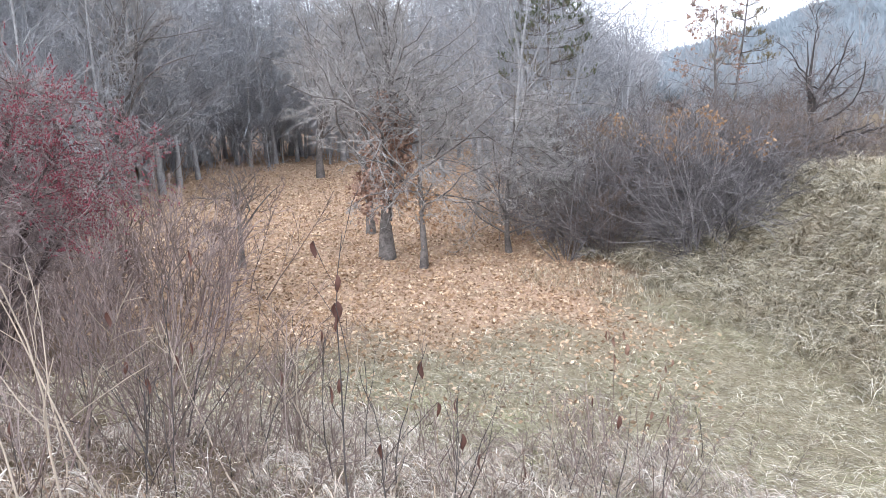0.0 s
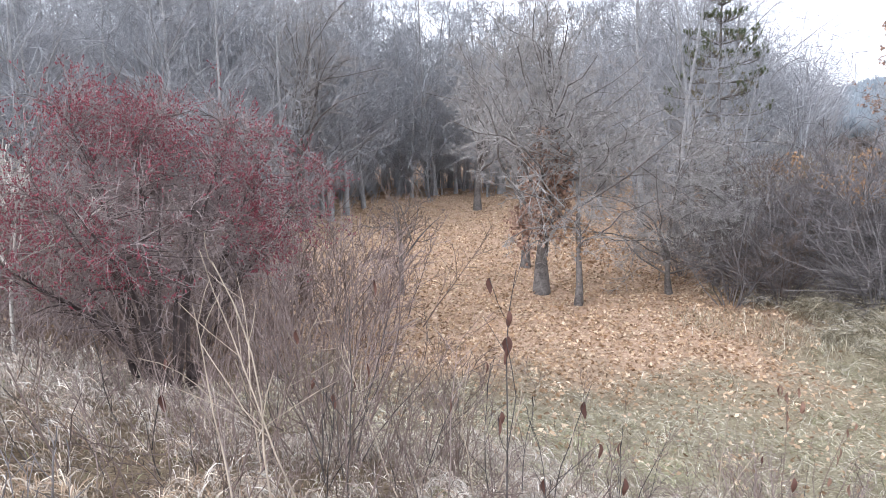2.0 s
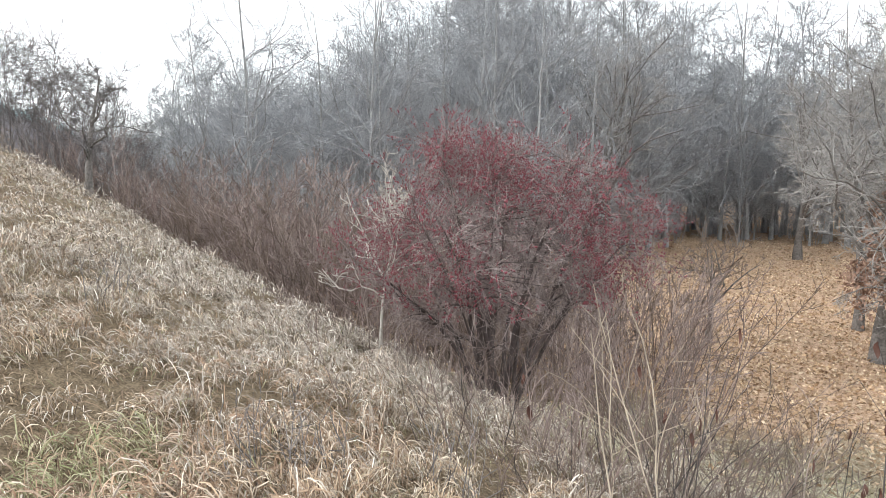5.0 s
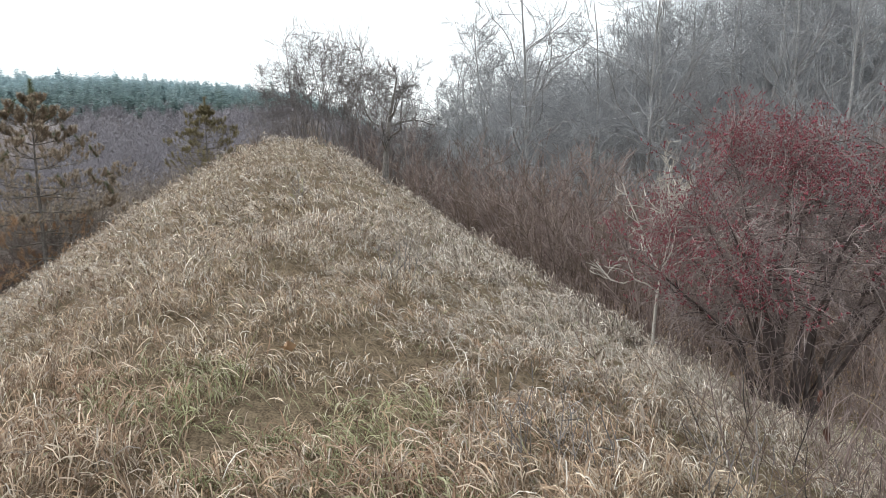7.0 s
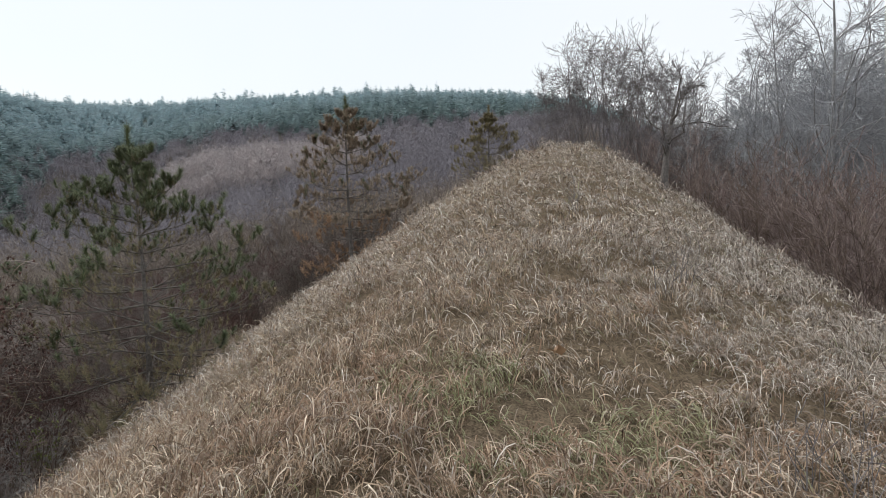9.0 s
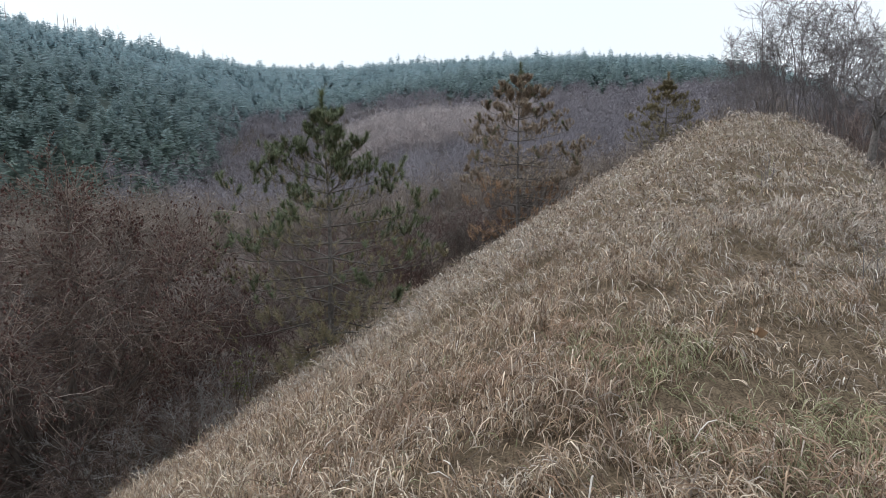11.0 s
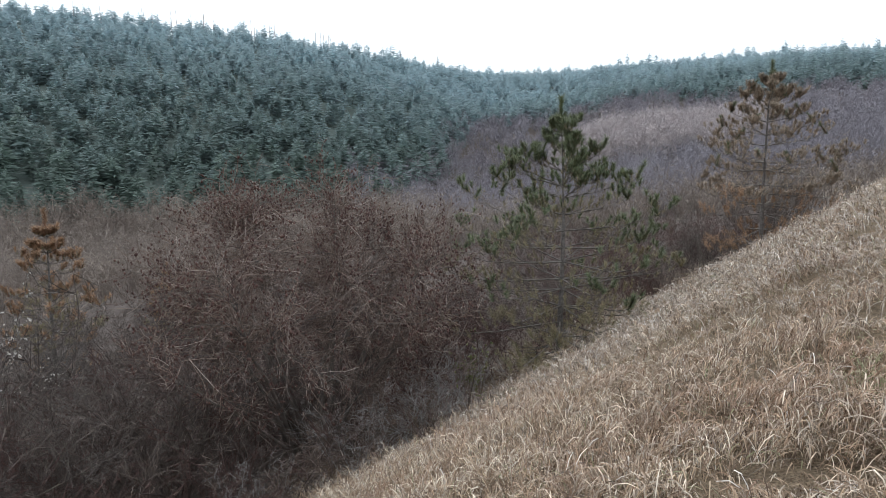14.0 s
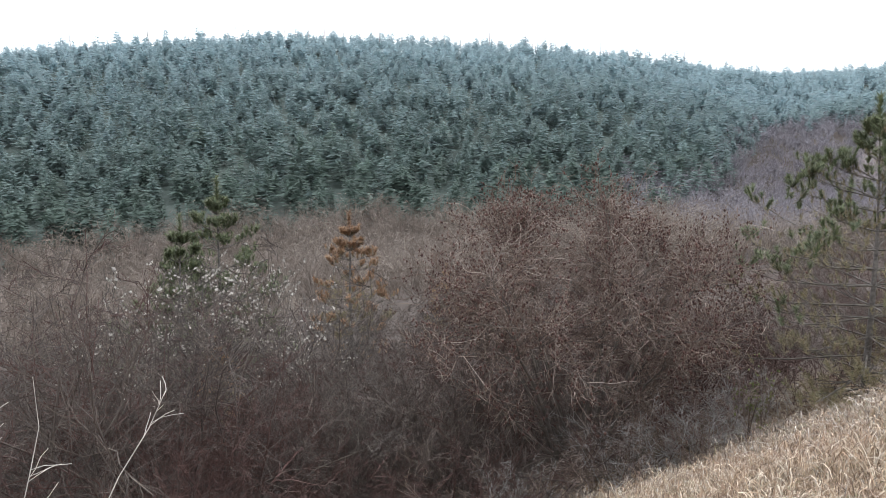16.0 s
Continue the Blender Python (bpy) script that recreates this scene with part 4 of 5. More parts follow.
def build_wood():
    rng = np.random.default_rng(31)
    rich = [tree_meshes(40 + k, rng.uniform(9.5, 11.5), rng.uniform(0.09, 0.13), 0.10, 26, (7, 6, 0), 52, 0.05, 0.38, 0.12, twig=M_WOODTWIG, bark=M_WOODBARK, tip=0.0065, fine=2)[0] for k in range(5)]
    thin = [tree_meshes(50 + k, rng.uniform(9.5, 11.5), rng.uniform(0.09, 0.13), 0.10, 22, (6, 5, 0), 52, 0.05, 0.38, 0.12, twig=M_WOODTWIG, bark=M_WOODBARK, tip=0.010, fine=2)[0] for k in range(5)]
    spots, tries = [], 0
    while len(spots) < 205 and tries < 12000:
        tries += 1
        yaw, d = rng.uniform(-9, 67), rng.uniform(26, 60)
        x, y = -math.sin(radians(yaw)) * d, math.cos(radians(yaw)) * d
        u, v = x * AX + y * AY, x * AY - y * AX
        clear = (0 < yaw < 24 and d < 34) or (yaw <= 2 and d < 25) or (yaw < -5 and d < 34) or (3 < yaw < 20 and d < 44)
        if v < 14 - 8 * smooth((u - 18) / 14) or clear or any((x - a) ** 2 + (y - b) ** 2 < 2.6 for a, b in spots):
            continue
        spots.append((x, y))
    for k, (x, y) in enumerate(spots):
        plant("woodland_tree", "slender bare grey tree in the wood", "tree", x, y, (rich if math.hypot(x, y) < 42 else thin)[k % 5], "trees of the wood", rng.uniform(0.75, 1.1) * (1.12 if x > -24 else 0.88), rng.uniform(0, 360))
    for k in range(32):
        yaw, d = rng.uniform(2, 38) if k % 3 else rng.uniform(2, 22), rng.uniform(45, 74)
        x, y = -math.sin(radians(yaw)) * d, math.cos(radians(yaw)) * d
        plant("woodland_tree", "slender bare grey tree in the wood", "tree", x, y, (rich if d < 46 else thin)[k % 5], "trees of the wood", rng.uniform(1.0, 1.3), rng.uniform(0, 360))
    for k in range(18):
        yaw, d = rng.uniform(21, 36), rng.uniform(35, 46)
        x, y = -math.sin(radians(yaw)) * d, math.cos(radians(yaw)) * d
        plant("woodland_tree", "slender bare grey tree in the wood", "tree", x, y, rich[k % 5], "trees of the wood", rng.uniform(1.1, 1.35), rng.uniform(0, 360))
    under = [shrub_meshes(190 + k, 3.4, 9, 0.3, (5, 4), 0.03, 0.09, 0.016, 0.008, twig=M_WOODTWIG, fine=2)[0] for k in range(4)]
    for k in range(110):
        yaw, d = rng.uniform(-6, 62), rng.uniform(27, 60)
        x, y = -math.sin(radians(yaw)) * d, math.cos(radians(yaw)) * d
        if x * AY - y * AX < 12 or (0 < yaw < 22 and d < 48):
            continue
        plant("undergrowth_shrub", "thin grey undergrowth among the trees of the wood", "shrub", x, y, under[k % 4], "undergrowth of the wood", rng.uniform(0.7, 1.4), rng.uniform(0, 360))
    for k in range(16):
        yaw, d = rng.uniform(7, 23), rng.uniform(50, 62)
        plant("woodland_tree", "slender bare grey tree in the wood", "tree", -math.sin(radians(yaw)) * d, math.cos(radians(yaw)) * d, thin[k % 5], "trees of the wood", rng.uniform(1.2, 1.5), rng.uniform(0, 360))
    for k in range(44):
        yaw, d = rng.uniform(32, 47), rng.uniform(31, 52)
        plant("woodland_tree", "slender bare grey tree in the wood", "tree", -math.sin(radians(yaw)) * d, math.cos(radians(yaw)) * d, rich[k % 5], "trees of the wood", rng.uniform(0.85, 1.15), rng.uniform(0, 360))
    for k in range(7):
        yaw, d = 8 + 3.0 * k + rng.uniform(0, 1.4), rng.uniform(46, 54)
        plant("woodland_tree", "tall bare grey tree in the wood", "tree", -math.sin(radians(yaw)) * d, math.cos(radians(yaw)) * d, rich[k % 5], "trees of the wood", rng.uniform(1.3, 1.5), rng.uniform(0, 360))
    for k in range(9):
        yaw, d = rng.uniform(4, 25), rng.uniform(43, 50)
        plant("woodland_tree", "young bare grey tree at the edge of the wood", "tree", -math.sin(radians(yaw)) * d, math.cos(radians(yaw)) * d, rich[k % 5], "trees of the wood", rng.uniform(0.5, 0.85), rng.uniform(0, 360))
    for k in range(22):
        yaw, d = rng.uniform(3, 25), rng.uniform(38, 52)
        plant("undergrowth_shrub", "thin grey undergrowth among the trees of the wood", "shrub", -math.sin(radians(yaw)) * d, math.cos(radians(yaw)) * d, under[k % 4], "undergrowth of the wood", rng.uniform(0.5, 1.2), rng.uniform(0, 360))


def build_thicket():
    rng = np.random.default_rng(32)
    kinds = [shrub_meshes(60 + k, 3.1, 15, 0.42, (8, 6), 0.0, 0.16, 0.018, 0.005, angle=48, sub=0.45, twig=M_BROWNTWIG if k % 3 == 2 else M_DARKTWIG, fine=2)[0] for k in range(5)]
    for k in range(64):
        a = rng.uniform(0, 1)
        x, y = 2.0 + 8.0 * a + rng.normal(0, 0.5), 18.6 - 5.4 * min(a, 0.45) + 8.0 * max(0, a - 0.45) + 7.0 * rng.uniform() ** 1.3
        plant("thicket_shrub", "dark bare shrub in the tangled thicket", "shrub", x, y, kinds[k % 5], "thicket behind the hollow", rng.uniform(0.45, 1.2), rng.uniform(0, 360))
    for k in range(16):
        x, y = rng.uniform(8.5, 17), rng.uniform(19.5, 27)
        plant("thicket_shrub", "dark bare shrub in the tangled thicket", "shrub", x, y, kinds[k % 5], "thicket behind the hollow", rng.uniform(0.5, 0.9), rng.uniform(0, 360))
    tall = [tree_meshes(70 + k, 7.5, 0.08, 0.2, 18, (6, 5, 0), 38, 0.08, 0.4, 0.11, twig=M_WOODTWIG, bark=M_WOODBARK, tip=0.007, fine=2)[0] for k in range(4)]
    for k in range(44):
        x = rng.uniform(1, 30)
        y = rng.uniform(24, 46)
        low = 0.28 if 0.17 < x / y < 0.5 else 0.0
        plant("thicket_tree", "thin bare tree above the thicket", "tree", x, y, tall[k % 4], "trees above the thicket", rng.uniform(0.7, 1.0) - low - 0.2 * (x / y >= 0.5), rng.uniform(0, 360))
    parts, ends, r2 = tree_meshes(76, 4.2, 0.12, 0.1, 16, (7, 5, 4), 48, 0.05, 0.75, 0.16, tip=0.005, split=True, bark=M_DARKBARK, twig=M_CLUMPTWIG, slim=0.6)
    plant("willow", "spreading bare grey tree beside the grassy bank", "tree", 9.6, 20.6, parts)
    parts, ends, r2 = shrub_meshes(77, 3.4, 10, 0.45, (6, 5), 0.02, 0.1, 0.03)
    lf = leaf_mesh("withered_leaves", ends, r2, 1000, 0.105, M_OAKORANGE, where=lambda p: (p[:, 2] > 1.9) & (p[:, 2] < 3.0), loose=0.08)
    plant("young_oak", "bushy young oak holding orange-brown leaves", "tree", 5.7, 18.0, parts + [("withered_leaves", lf, "orange-brown leaves")])
    parts, ends, r2 = tree_meshes(78, 6.0, 0.1, 0.35, 14, (6, 5, 3), 60, 0.02, 0.45, 0.1, split=True)
    lf = leaf_mesh("withered_leaves", ends, r2, 900, 0.12, M_OAKLEAF)
    plant("young_oak", "pinkish-brown leaved young oak beyond the thicket", "tree", 9.6, 28.0, parts + [("withered_leaves", lf, "pale brown leaves")])
    plant("tall_pine", "thin dark pine top rising over the thicket", "tree", 11.2, 31.0, pine_meshes(126, 8.5, 0.09, 14, 1.7, M_OLDNEEDLE, M_OLDNEEDLE, M_OLDNEEDLE, 0.45, 0.3, 8, 26), "pines behind the thicket")
    plant("tall_pine", "dark pine standing behind the oaks", "tree", 3.4, 30.0, pine_meshes(127, 9.5, 0.13, 16, 2.2, M_NEEDLE, M_OLDNEEDLE, M_OLDNEEDLE, 0.35), "pines behind the thicket")


# ---- along the ridge: berry bush, hedge of shoots, bleached sapling ----
def build_ridge_shrubs():
    parts, ends, rng = dome_meshes(81, 1.72, 0.55, 3.28, 19, 400, (10, 4), 0.30, 0.036, 0.0026, M_BERRYTWIG, M_BERRYBARK, (0.36, 0.45), 0.0, 0.07, 0.26)
    top = lambda p: (p[:, 2] > 1.25) & (np.sin(2.1 * p[:, 0] + 1.3 * p[:, 2]) * np.sin(2.7 * p[:, 1] + 2.2 * p[:, 2]) > -0.5) & ((np.hypot(p[:, 0], p[:, 1]) / 1.25) ** 2 + ((p[:, 2] - 1.6) / 1.2) ** 2 > 0.75)  # noqa: E731
    be = berry_mesh("berries", ends, rng, 36000, 0.0078, M_BERRY, top)
    plant("berry_bush", "large rounded bare bush covered in dark red berries", "bush", -4.95, 6.75, parts + [("berries", be, "dark red berries")])
    rng = np.random.default_rng(82)
    kinds = [shrub_meshes(90 + k, 2.7, 20, 0.3, (7, 4), 0.03, 0.09, 0.014, 0.0055, base=0.6, sub=0.38, angle=34, twig=M_REDTWIG if k % 3 else M_BROWNTWIG, fine=2)[0] for k in range(6)]
    for k in range(84):
        u = 8.5 + 30 * rng.uniform() ** 1.1
        v = 5.3 - 0.11 * (u - 8.5) + abs(rng.normal(0, 3.6))
        x, y = u * AX + v * AY, u * AY - v * AX
        plant("hedge_shrub", "upright reddish-brown bare shoots along the ridge", "shrub", x, y, kinds[k % 6], "hedge along the ridge", rng.uniform(0.75, 1.25), rng.uniform(0, 360))
    # domed clump where the ridge ends
    clump = [dome_meshes(100 + k, 2.5, 0.2, 5.4, 14, 85, (6, 2), 0.9, 0.034, 0.0065, M_CLUMPTWIG, M_CLUMPTWIG, (0.75, 0.5), 0.08, 0.12, 0.45)[0] for k in range(3)]
    for k, (yaw, d, s) in enumerate(((73.6, 31, 0.5), (71.8, 31, 0.72), (70.0, 31, 0.92), (68.0, 31, 1.02), (66, 30, 1.0), (64.0, 31, 0.92), (61.8, 32, 0.8), (66.5, 35, 1.0), (59.5, 33, 0.75), (57.5, 34, 0.8), (55, 35, 0.9), (52.5, 36, 0.95))):
        x, y = -0.6 - math.sin(radians(yaw)) * d, -0.3 + math.cos(radians(yaw)) * d
        plant("ridge_bush", "many-stemmed tall bare bush at the end of the ridge", "shrub", x, y, clump[k % 3], "bushes at the ridge end", s, k * 71)
    parts, ends, rng = tree_meshes(104, 2.6, 0.09, 0.3, 16, (7, 5, 3), 55, 0.02, 0.5, 0.12, twig=M_DARKTWIG, split=True)
    plant("small_tree", "small dark tree standing beside the ridge grass", "tree", -15.6, 7.1, parts)
    parts, ends, rng = tree_meshes(105, 2.1, 0.022, 0.2, 11, (6, 4, 0), 36, 0.04, 0.62, 0.15, bark=M_PALETWIG, twig=M_PALETWIG, tip=0.004, split=True, slim=0.7)
    plant("bleached_sapling", "whitish bleached bare sapling beside the berry bush", "shrub", -5.95, 5.85, parts)


# ---- the valley side: pines, scrub, far woods ----
def pine_meshes(seed, tall, girth, whorls, reach, green, old, rust=None, bare=0.25, full=0.5, per=10, needles=44, candle=0.0):
    """A pine with whorls of long level boughs that turn up into needle-clad candles; green outside and on top, browned inside and low down."""
    rng = np.random.default_rng(seed)
    n = 9
    trunk = stem(rng, np.zeros((1, 3)), np.array([[0.0, 0, 1]]), tall, n, 0.02, 0.1)
    rad = (girth * (1 - 0.9 * np.linspace(0, 1, n)))[None]
    g = Geo()
    g.tubes(trunk, rad, 8)

    def tuft(geo, lines, count, length, span, wide=0.0075):
        """Needles round the ends of shoots, like a bottle brush."""
        end, d = lines[:, 1], lines[:, 1] - lines[:, 0]
        d = 0.4 * d / (np.linalg.norm(d, axis=1, keepdims=True) + 1e-9) + np.array([0, 0, 0.7])
        d /= np.linalg.norm(d, axis=1, keepdims=True) + 1e-9
        idx = np.repeat(np.arange(len(end)), count)
        m = len(idx)
        p = end[idx] + d[idx] * span * 0.85 - d[idx] * rng.uniform(-0.03, span, m)[:, None]
        w = rng.normal(size=(m, 3))
        w -= (w * d[idx]).sum(1, keepdims=True) * d[idx]
        w /= np.linalg.norm(w, axis=1, keepdims=True) + 1e-9
        q = p + (w * 0.95 + d[idx] * rng.uniform(0.35, 1.0, m)[:, None]) * length * rng.uniform(0.7, 1.2, m)[:, None]
        side = np.cross(w, d[idx]) * wide
        geo.add(np.stack([p - side, p + side, q], 1), np.arange(m * 3).reshape(-1, 3))

    parts = [("trunk", g.mesh("trunk", M_BARK))]
    steps = 9
    for h in np.linspace(0.06, 0.93, whorls) + rng.normal(0, 0.012, whorls):
        k = int(rng.integers(4, 7)) if h < 0.85 else 4
        a = rng.uniform(0, 6.28) + np.arange(k) * 6.28 / k + rng.normal(0, 0.25, k)
        f = h * (n - 1)
        j = min(int(f), n - 2)
        base = trunk[0, j] * (1 - f + j) + trunk[0, j + 1] * (f - j)
        prof = np.interp(h, [0.06, 0.16, 0.32, 0.5, 0.65, 0.8, 0.93], [0.6, 0.85, 1.0, 0.98, 0.74, 0.43, 0.16])
        length = reach * prof * rng.uniform(0.7, 1.12, k)
        out = np.stack([np.cos(a), np.sin(a)], -1)
        # level or a little sagging low down, steep near the top, the last stretch always turning up
        t = np.linspace(0, 1, steps)
        slope = np.interp(h, [0.06, 0.3, 0.55, 0.8, 0.95], [-0.12, -0.04, 0.12, 0.36, 0.9]) + rng.normal(0, 0.07, (k, 1)) + np.interp(h, [0.1, 0.35, 1], [0.15, 1.2, 1.4]) * t[None] ** 5
        run = length[:, None] * t[None] / np.sqrt(1 + 0.35 * np.maximum(slope, 0) ** 2)
        rise = np.cumsum(np.concatenate([np.zeros((k, 1)), slope[:, 1:] * np.diff(run, axis=1)], 1), 1)
        l1 = base + np.concatenate([out[:, None] * run[..., None], rise[..., None]], -1)
        l1 = l1 + rng.normal(0, 0.018, l1.shape) * t[None, :, None]
        r1 = (girth * 0.3 * (1.1 - 0.6 * h)) * (1 - 0.8 * t)[None] * np.ones((k, 1))
        l2, r2 = fork(rng, l1, r1, per, 0.12, 0.98, 50, 10, 0.30, 5, 0.06, 0.0, 0.6, 0.0035)
        # side shoots lie flat along the bough and turn up at their ends
        l2[..., 2] = l2[:, :1, 2] + (l2[..., 2] - l2[:, :1, 2]) * 0.45
        s2 = np.linspace(0, 1, 5)
        l2[..., 2] += (s2**2)[None] * np.linalg.norm(l2[:, -1] - l2[:, 0], axis=1)[:, None] * np.interp(h, [0.1, 0.4, 1], [0.1, 0.55, 0.7])
        for q in range(k):
            b, nd = Geo(), Geo()
            mine = l2[q * per : q * per + per]
            b.tubes(l1[q : q + 1], r1[q : q + 1], 4)
            b.tubes(mine, r2[q * per : q * per + per], 3)
            ends = np.concatenate([l1[q : q + 1, -2:], mine[:, -2:]])
            if h > bare:
                tuft(nd, ends[:1], int(needles * 2.2), 0.12, 0.24, 0.009)
                outer = np.linalg.norm(ends[1:, 1, :2] - base[:2], axis=1) > length[q] * np.interp(h, [0.3, 0.6, 0.9], [0.72, 0.5, 0.1])
                tuft(nd, ends[1:][outer], needles, 0.105, 0.11, 0.009)
                inner = Geo()
                tuft(inner, ends[1:][~outer], int(needles * 0.5), 0.09, 0.11, 0.007)
                tuft(inner, np.stack([mine[:, 1], mine[:, 2]], 1), int(needles * 0.25), 0.08, 0.10, 0.007)
                shade, label = (green if h > bare + 0.12 or rng.uniform() < 0.6 else old), "upturned needle tufts"
            else:
                some = ends[1:][rng.uniform(size=per) < full]
                tuft(nd, np.concatenate([ends[:1], some]), int(needles * full * 0.7), 0.11, 0.22)
                shade, label = (rust or old), "thinning browned needles"
            subs = [("needles", nd.mesh("needles", shade), label)]
            if h > bare:
                subs.append(("needles", inner.mesh("needles", old), "older dull needles inside the crown"))
            if candle and h > 0.45 and rng.uniform() < candle:
                tip = Geo()
                tuft(tip, l1[q : q + 1, -2:], 110, 0.13, 0.4, 0.009)
                subs.append(("needles", tip.mesh("needles", M_NEEDLE), "dark green end tuft"))
            parts.append(("branch", b.mesh("branch", M_PINEBARK), "", subs))
    nd = Geo()
    tuft(nd, trunk[:, -2:], 260, 0.15, 0.5, 0.009)
    parts.append(("leader_needles", nd.mesh("leader_needles", M_NEEDLE if candle else green), "upright leading shoot"))
    return parts


def build_pines():
    plant("pine", "young green pine with dead lower branches at the slope's foot", "tree", -14.6, -4.05, pine_meshes(121, 5.35, 0.075, 15, 2.9, M_NEEDLE, M_OLDNEEDLE, M_OLDNEEDLE, 0.3, 0.95, 14, 54), "pines below the ridge")
    plant("pine", "half-browned pine with rust-coloured lower needles", "tree", -25.6, 0.0, pine_meshes(122, 5.7, 0.075, 14, 2.9, M_TANNEEDLE, M_TANNEEDLE, M_RUSTNEEDLE, 0.33, 1.0, 15, 70, 0.7), "pines below the ridge", turn=40)
    plant("pine", "small dark pine behind the ridge end", "tree", -33.3, 6.6, pine_meshes(123, 3.3, 0.06, 12, 1.9, M_OLDNEEDLE, M_OLDNEEDLE, M_OLDNEEDLE, 0.2, 0.7), "pines below the ridge", turn=90)
    small = pine_meshes(124, 4.5, 0.08, 11, 1.6, M_RUSTNEEDLE, M_OLDNEEDLE, M_RUSTNEEDLE, 0.2)
    green = pine_meshes(125, 5.0, 0.08, 11, 1.9, M_NEEDLE, M_NEEDLE, M_OLDNEEDLE, 0.2)
    for x, y, k, s in ((-19.6, -27.5, 0, 1.5), (-12.8, -27.3, 1, 1.75), (-10.2, -26.0, 1, 1.45), (-23, -24, 0, 0.8), (-9.3, -20.5, 0, 0.7)):
        plant("young_pine", "small %s pine among the valley scrub" % ("rusty orange" if k == 0 else "green"), "tree", x, y, small if k == 0 else green, "pines in the valley", s, x * 40)


def build_scrub():
    rng = np.random.default_rng(131)
    brown = [shrub_meshes(140 + k, 4.7, 18, 0.42, (13, 10), 0.0, 0.2, 0.026, 0.0045, n=7, base=0.35, sub=0.36, angle=66, twig=(M_VALLEYTWIG, M_PURPLETWIG, M_SCRUBTWIG)[k % 3])[0] for k in range(4)]
    low = [shrub_meshes(150 + k, 2.6, 16, 0.42, (8, 6), 0.01, 0.17, 0.012, 0.005, base=0.7, angle=58, twig=(M_PURPLETWIG, M_PURPLETWIG, M_VALLEYTWIG)[k % 3], fine=2)[0] for k in range(6)]
    edge = [shrub_meshes(161 + k, 1.7, 14, 0.5, (8, 6), 0.0, 0.17, 0.012, 0.0045, base=0.5, angle=58, twig=(M_DOMETWIG, M_TWIG, M_REDTWIG)[k], fine=2)[0] for k in range(3)]
    cheap = [shrub_meshes(165 + k, 4.8, 11, 0.45, (9, 7), 0.0, 0.2, 0.03, 0.008, base=0.4, sub=0.40, angle=64, twig=(M_VALLEYTWIG, M_SCRUBTWIG, M_VALLEYTWIG)[k % 3], fine=2)[0] for k in range(5)]

    def put(u, v, k, kinds, name, label, group, s):
        x, y = u * AX + v * AY, u * AY - v * AX
        plant(name, label, "shrub", x, y, kinds[k % len(kinds)], group, s, rng.uniform(0, 360))

    # the great brown bushes and their neighbours along the foot of the slope
    for k, (u, v, s) in enumerate(((5.4, -12.2, 0.95), (11.4, -12.2, 0.85), (3.3, -13.0, 0.8), (16.8, -11.0, 0.45), (13.0, -14.5, 0.7), (20, -10.6, 0.5), (23.5, -9.8, 0.55), (26.5, -8.8, 0.55), (28.5, -8.2, 0.5), (1.0, -12.0, 0.85), (-2.0, -14.0, 0.95), (0.6, -13.5, 1.4), (-1.6, -13.0, 1.3), (-0.5, -16.5, 1.35))):
        put(u, v, k, brown, "scrub_bush", "large tangled bare brown bush below the ridge", "bushes below the ridge", s)
    parts, ends, r2 = dome_meshes(139, 3.65, 0.7, 5.9, 24, 460, (10, 5), 0.5, 0.05, 0.0045, M_DOMETWIG, M_SCRUBTWIG, (0.62, 0.45), 0.0, 0.08, 0.45)
    seeds = berry_mesh("seed_cover", ends, r2, 9000, 0.022, M_SEED, lambda p: (np.hypot(p[:, 0], p[:, 1]) / 2.6) ** 2 + ((p[:, 2] - 3.0) / 2.2) ** 2 > 0.85)
    x, y = 8.2 * AX - 11.7 * AY, 8.2 * AY + 11.7 * AX
    plant("domed_bush", "great domed russet bush hung with dark seed heads", "bush", x, y, parts + [("seed_cover", seeds, "dark seed heads")])
    for k in range(110):
        u, v = rng.uniform(-22, 34), -9.8 - abs(rng.normal(0, 5.0))
        put(u, v, k, low, "scrub_shrub", "bare purplish-brown shrub on the valley side", "scrub on the valley side", rng.uniform(0.7, 1.2) * (0.75 if u > 14 else 1.0))
    for k in range(14):
        put(rng.uniform(4.5, 12), rng.uniform(-10.6, -9.0), k, edge, "edge_shrub", "low grey-brown bare shrub at the foot of the grass slope", "shrubs at the slope's foot", rng.uniform(0.6, 1.0))
    for k in range(80):
        u, v = rng.uniform(-14, 7), rng.uniform(-23, -9.6)
        put(u, v, k, low, "scrub_shrub", "bare purplish-brown shrub on the valley side", "scrub on the valley side", rng.uniform(0.7, 1.1))
    for k in range(110):
        u, v = rng.uniform(-34, 50), -15 - 36 * rng.uniform() ** 1.2
        put(u, v, k, cheap, "valley_bush", "bare brown bush deep on the valley side", "bushes in the valley", rng.uniform(0.8, 1.3) * (0.42 if u > 10 + 0.25 * v else 1.0))
    # bushes on the level below the slope
    for k in range(60):
        yaw, d = rng.uniform(122, 170), rng.uniform(21, 44)
        x, y = -math.sin(radians(yaw)) * d, math.cos(radians(yaw)) * d
        plant("valley_bush", "bare brown bush deep on the valley side", "shrub", x, y, cheap[k % len(cheap)], "bushes in the valley", rng.uniform(0.4, 0.78), rng.uniform(0, 360))
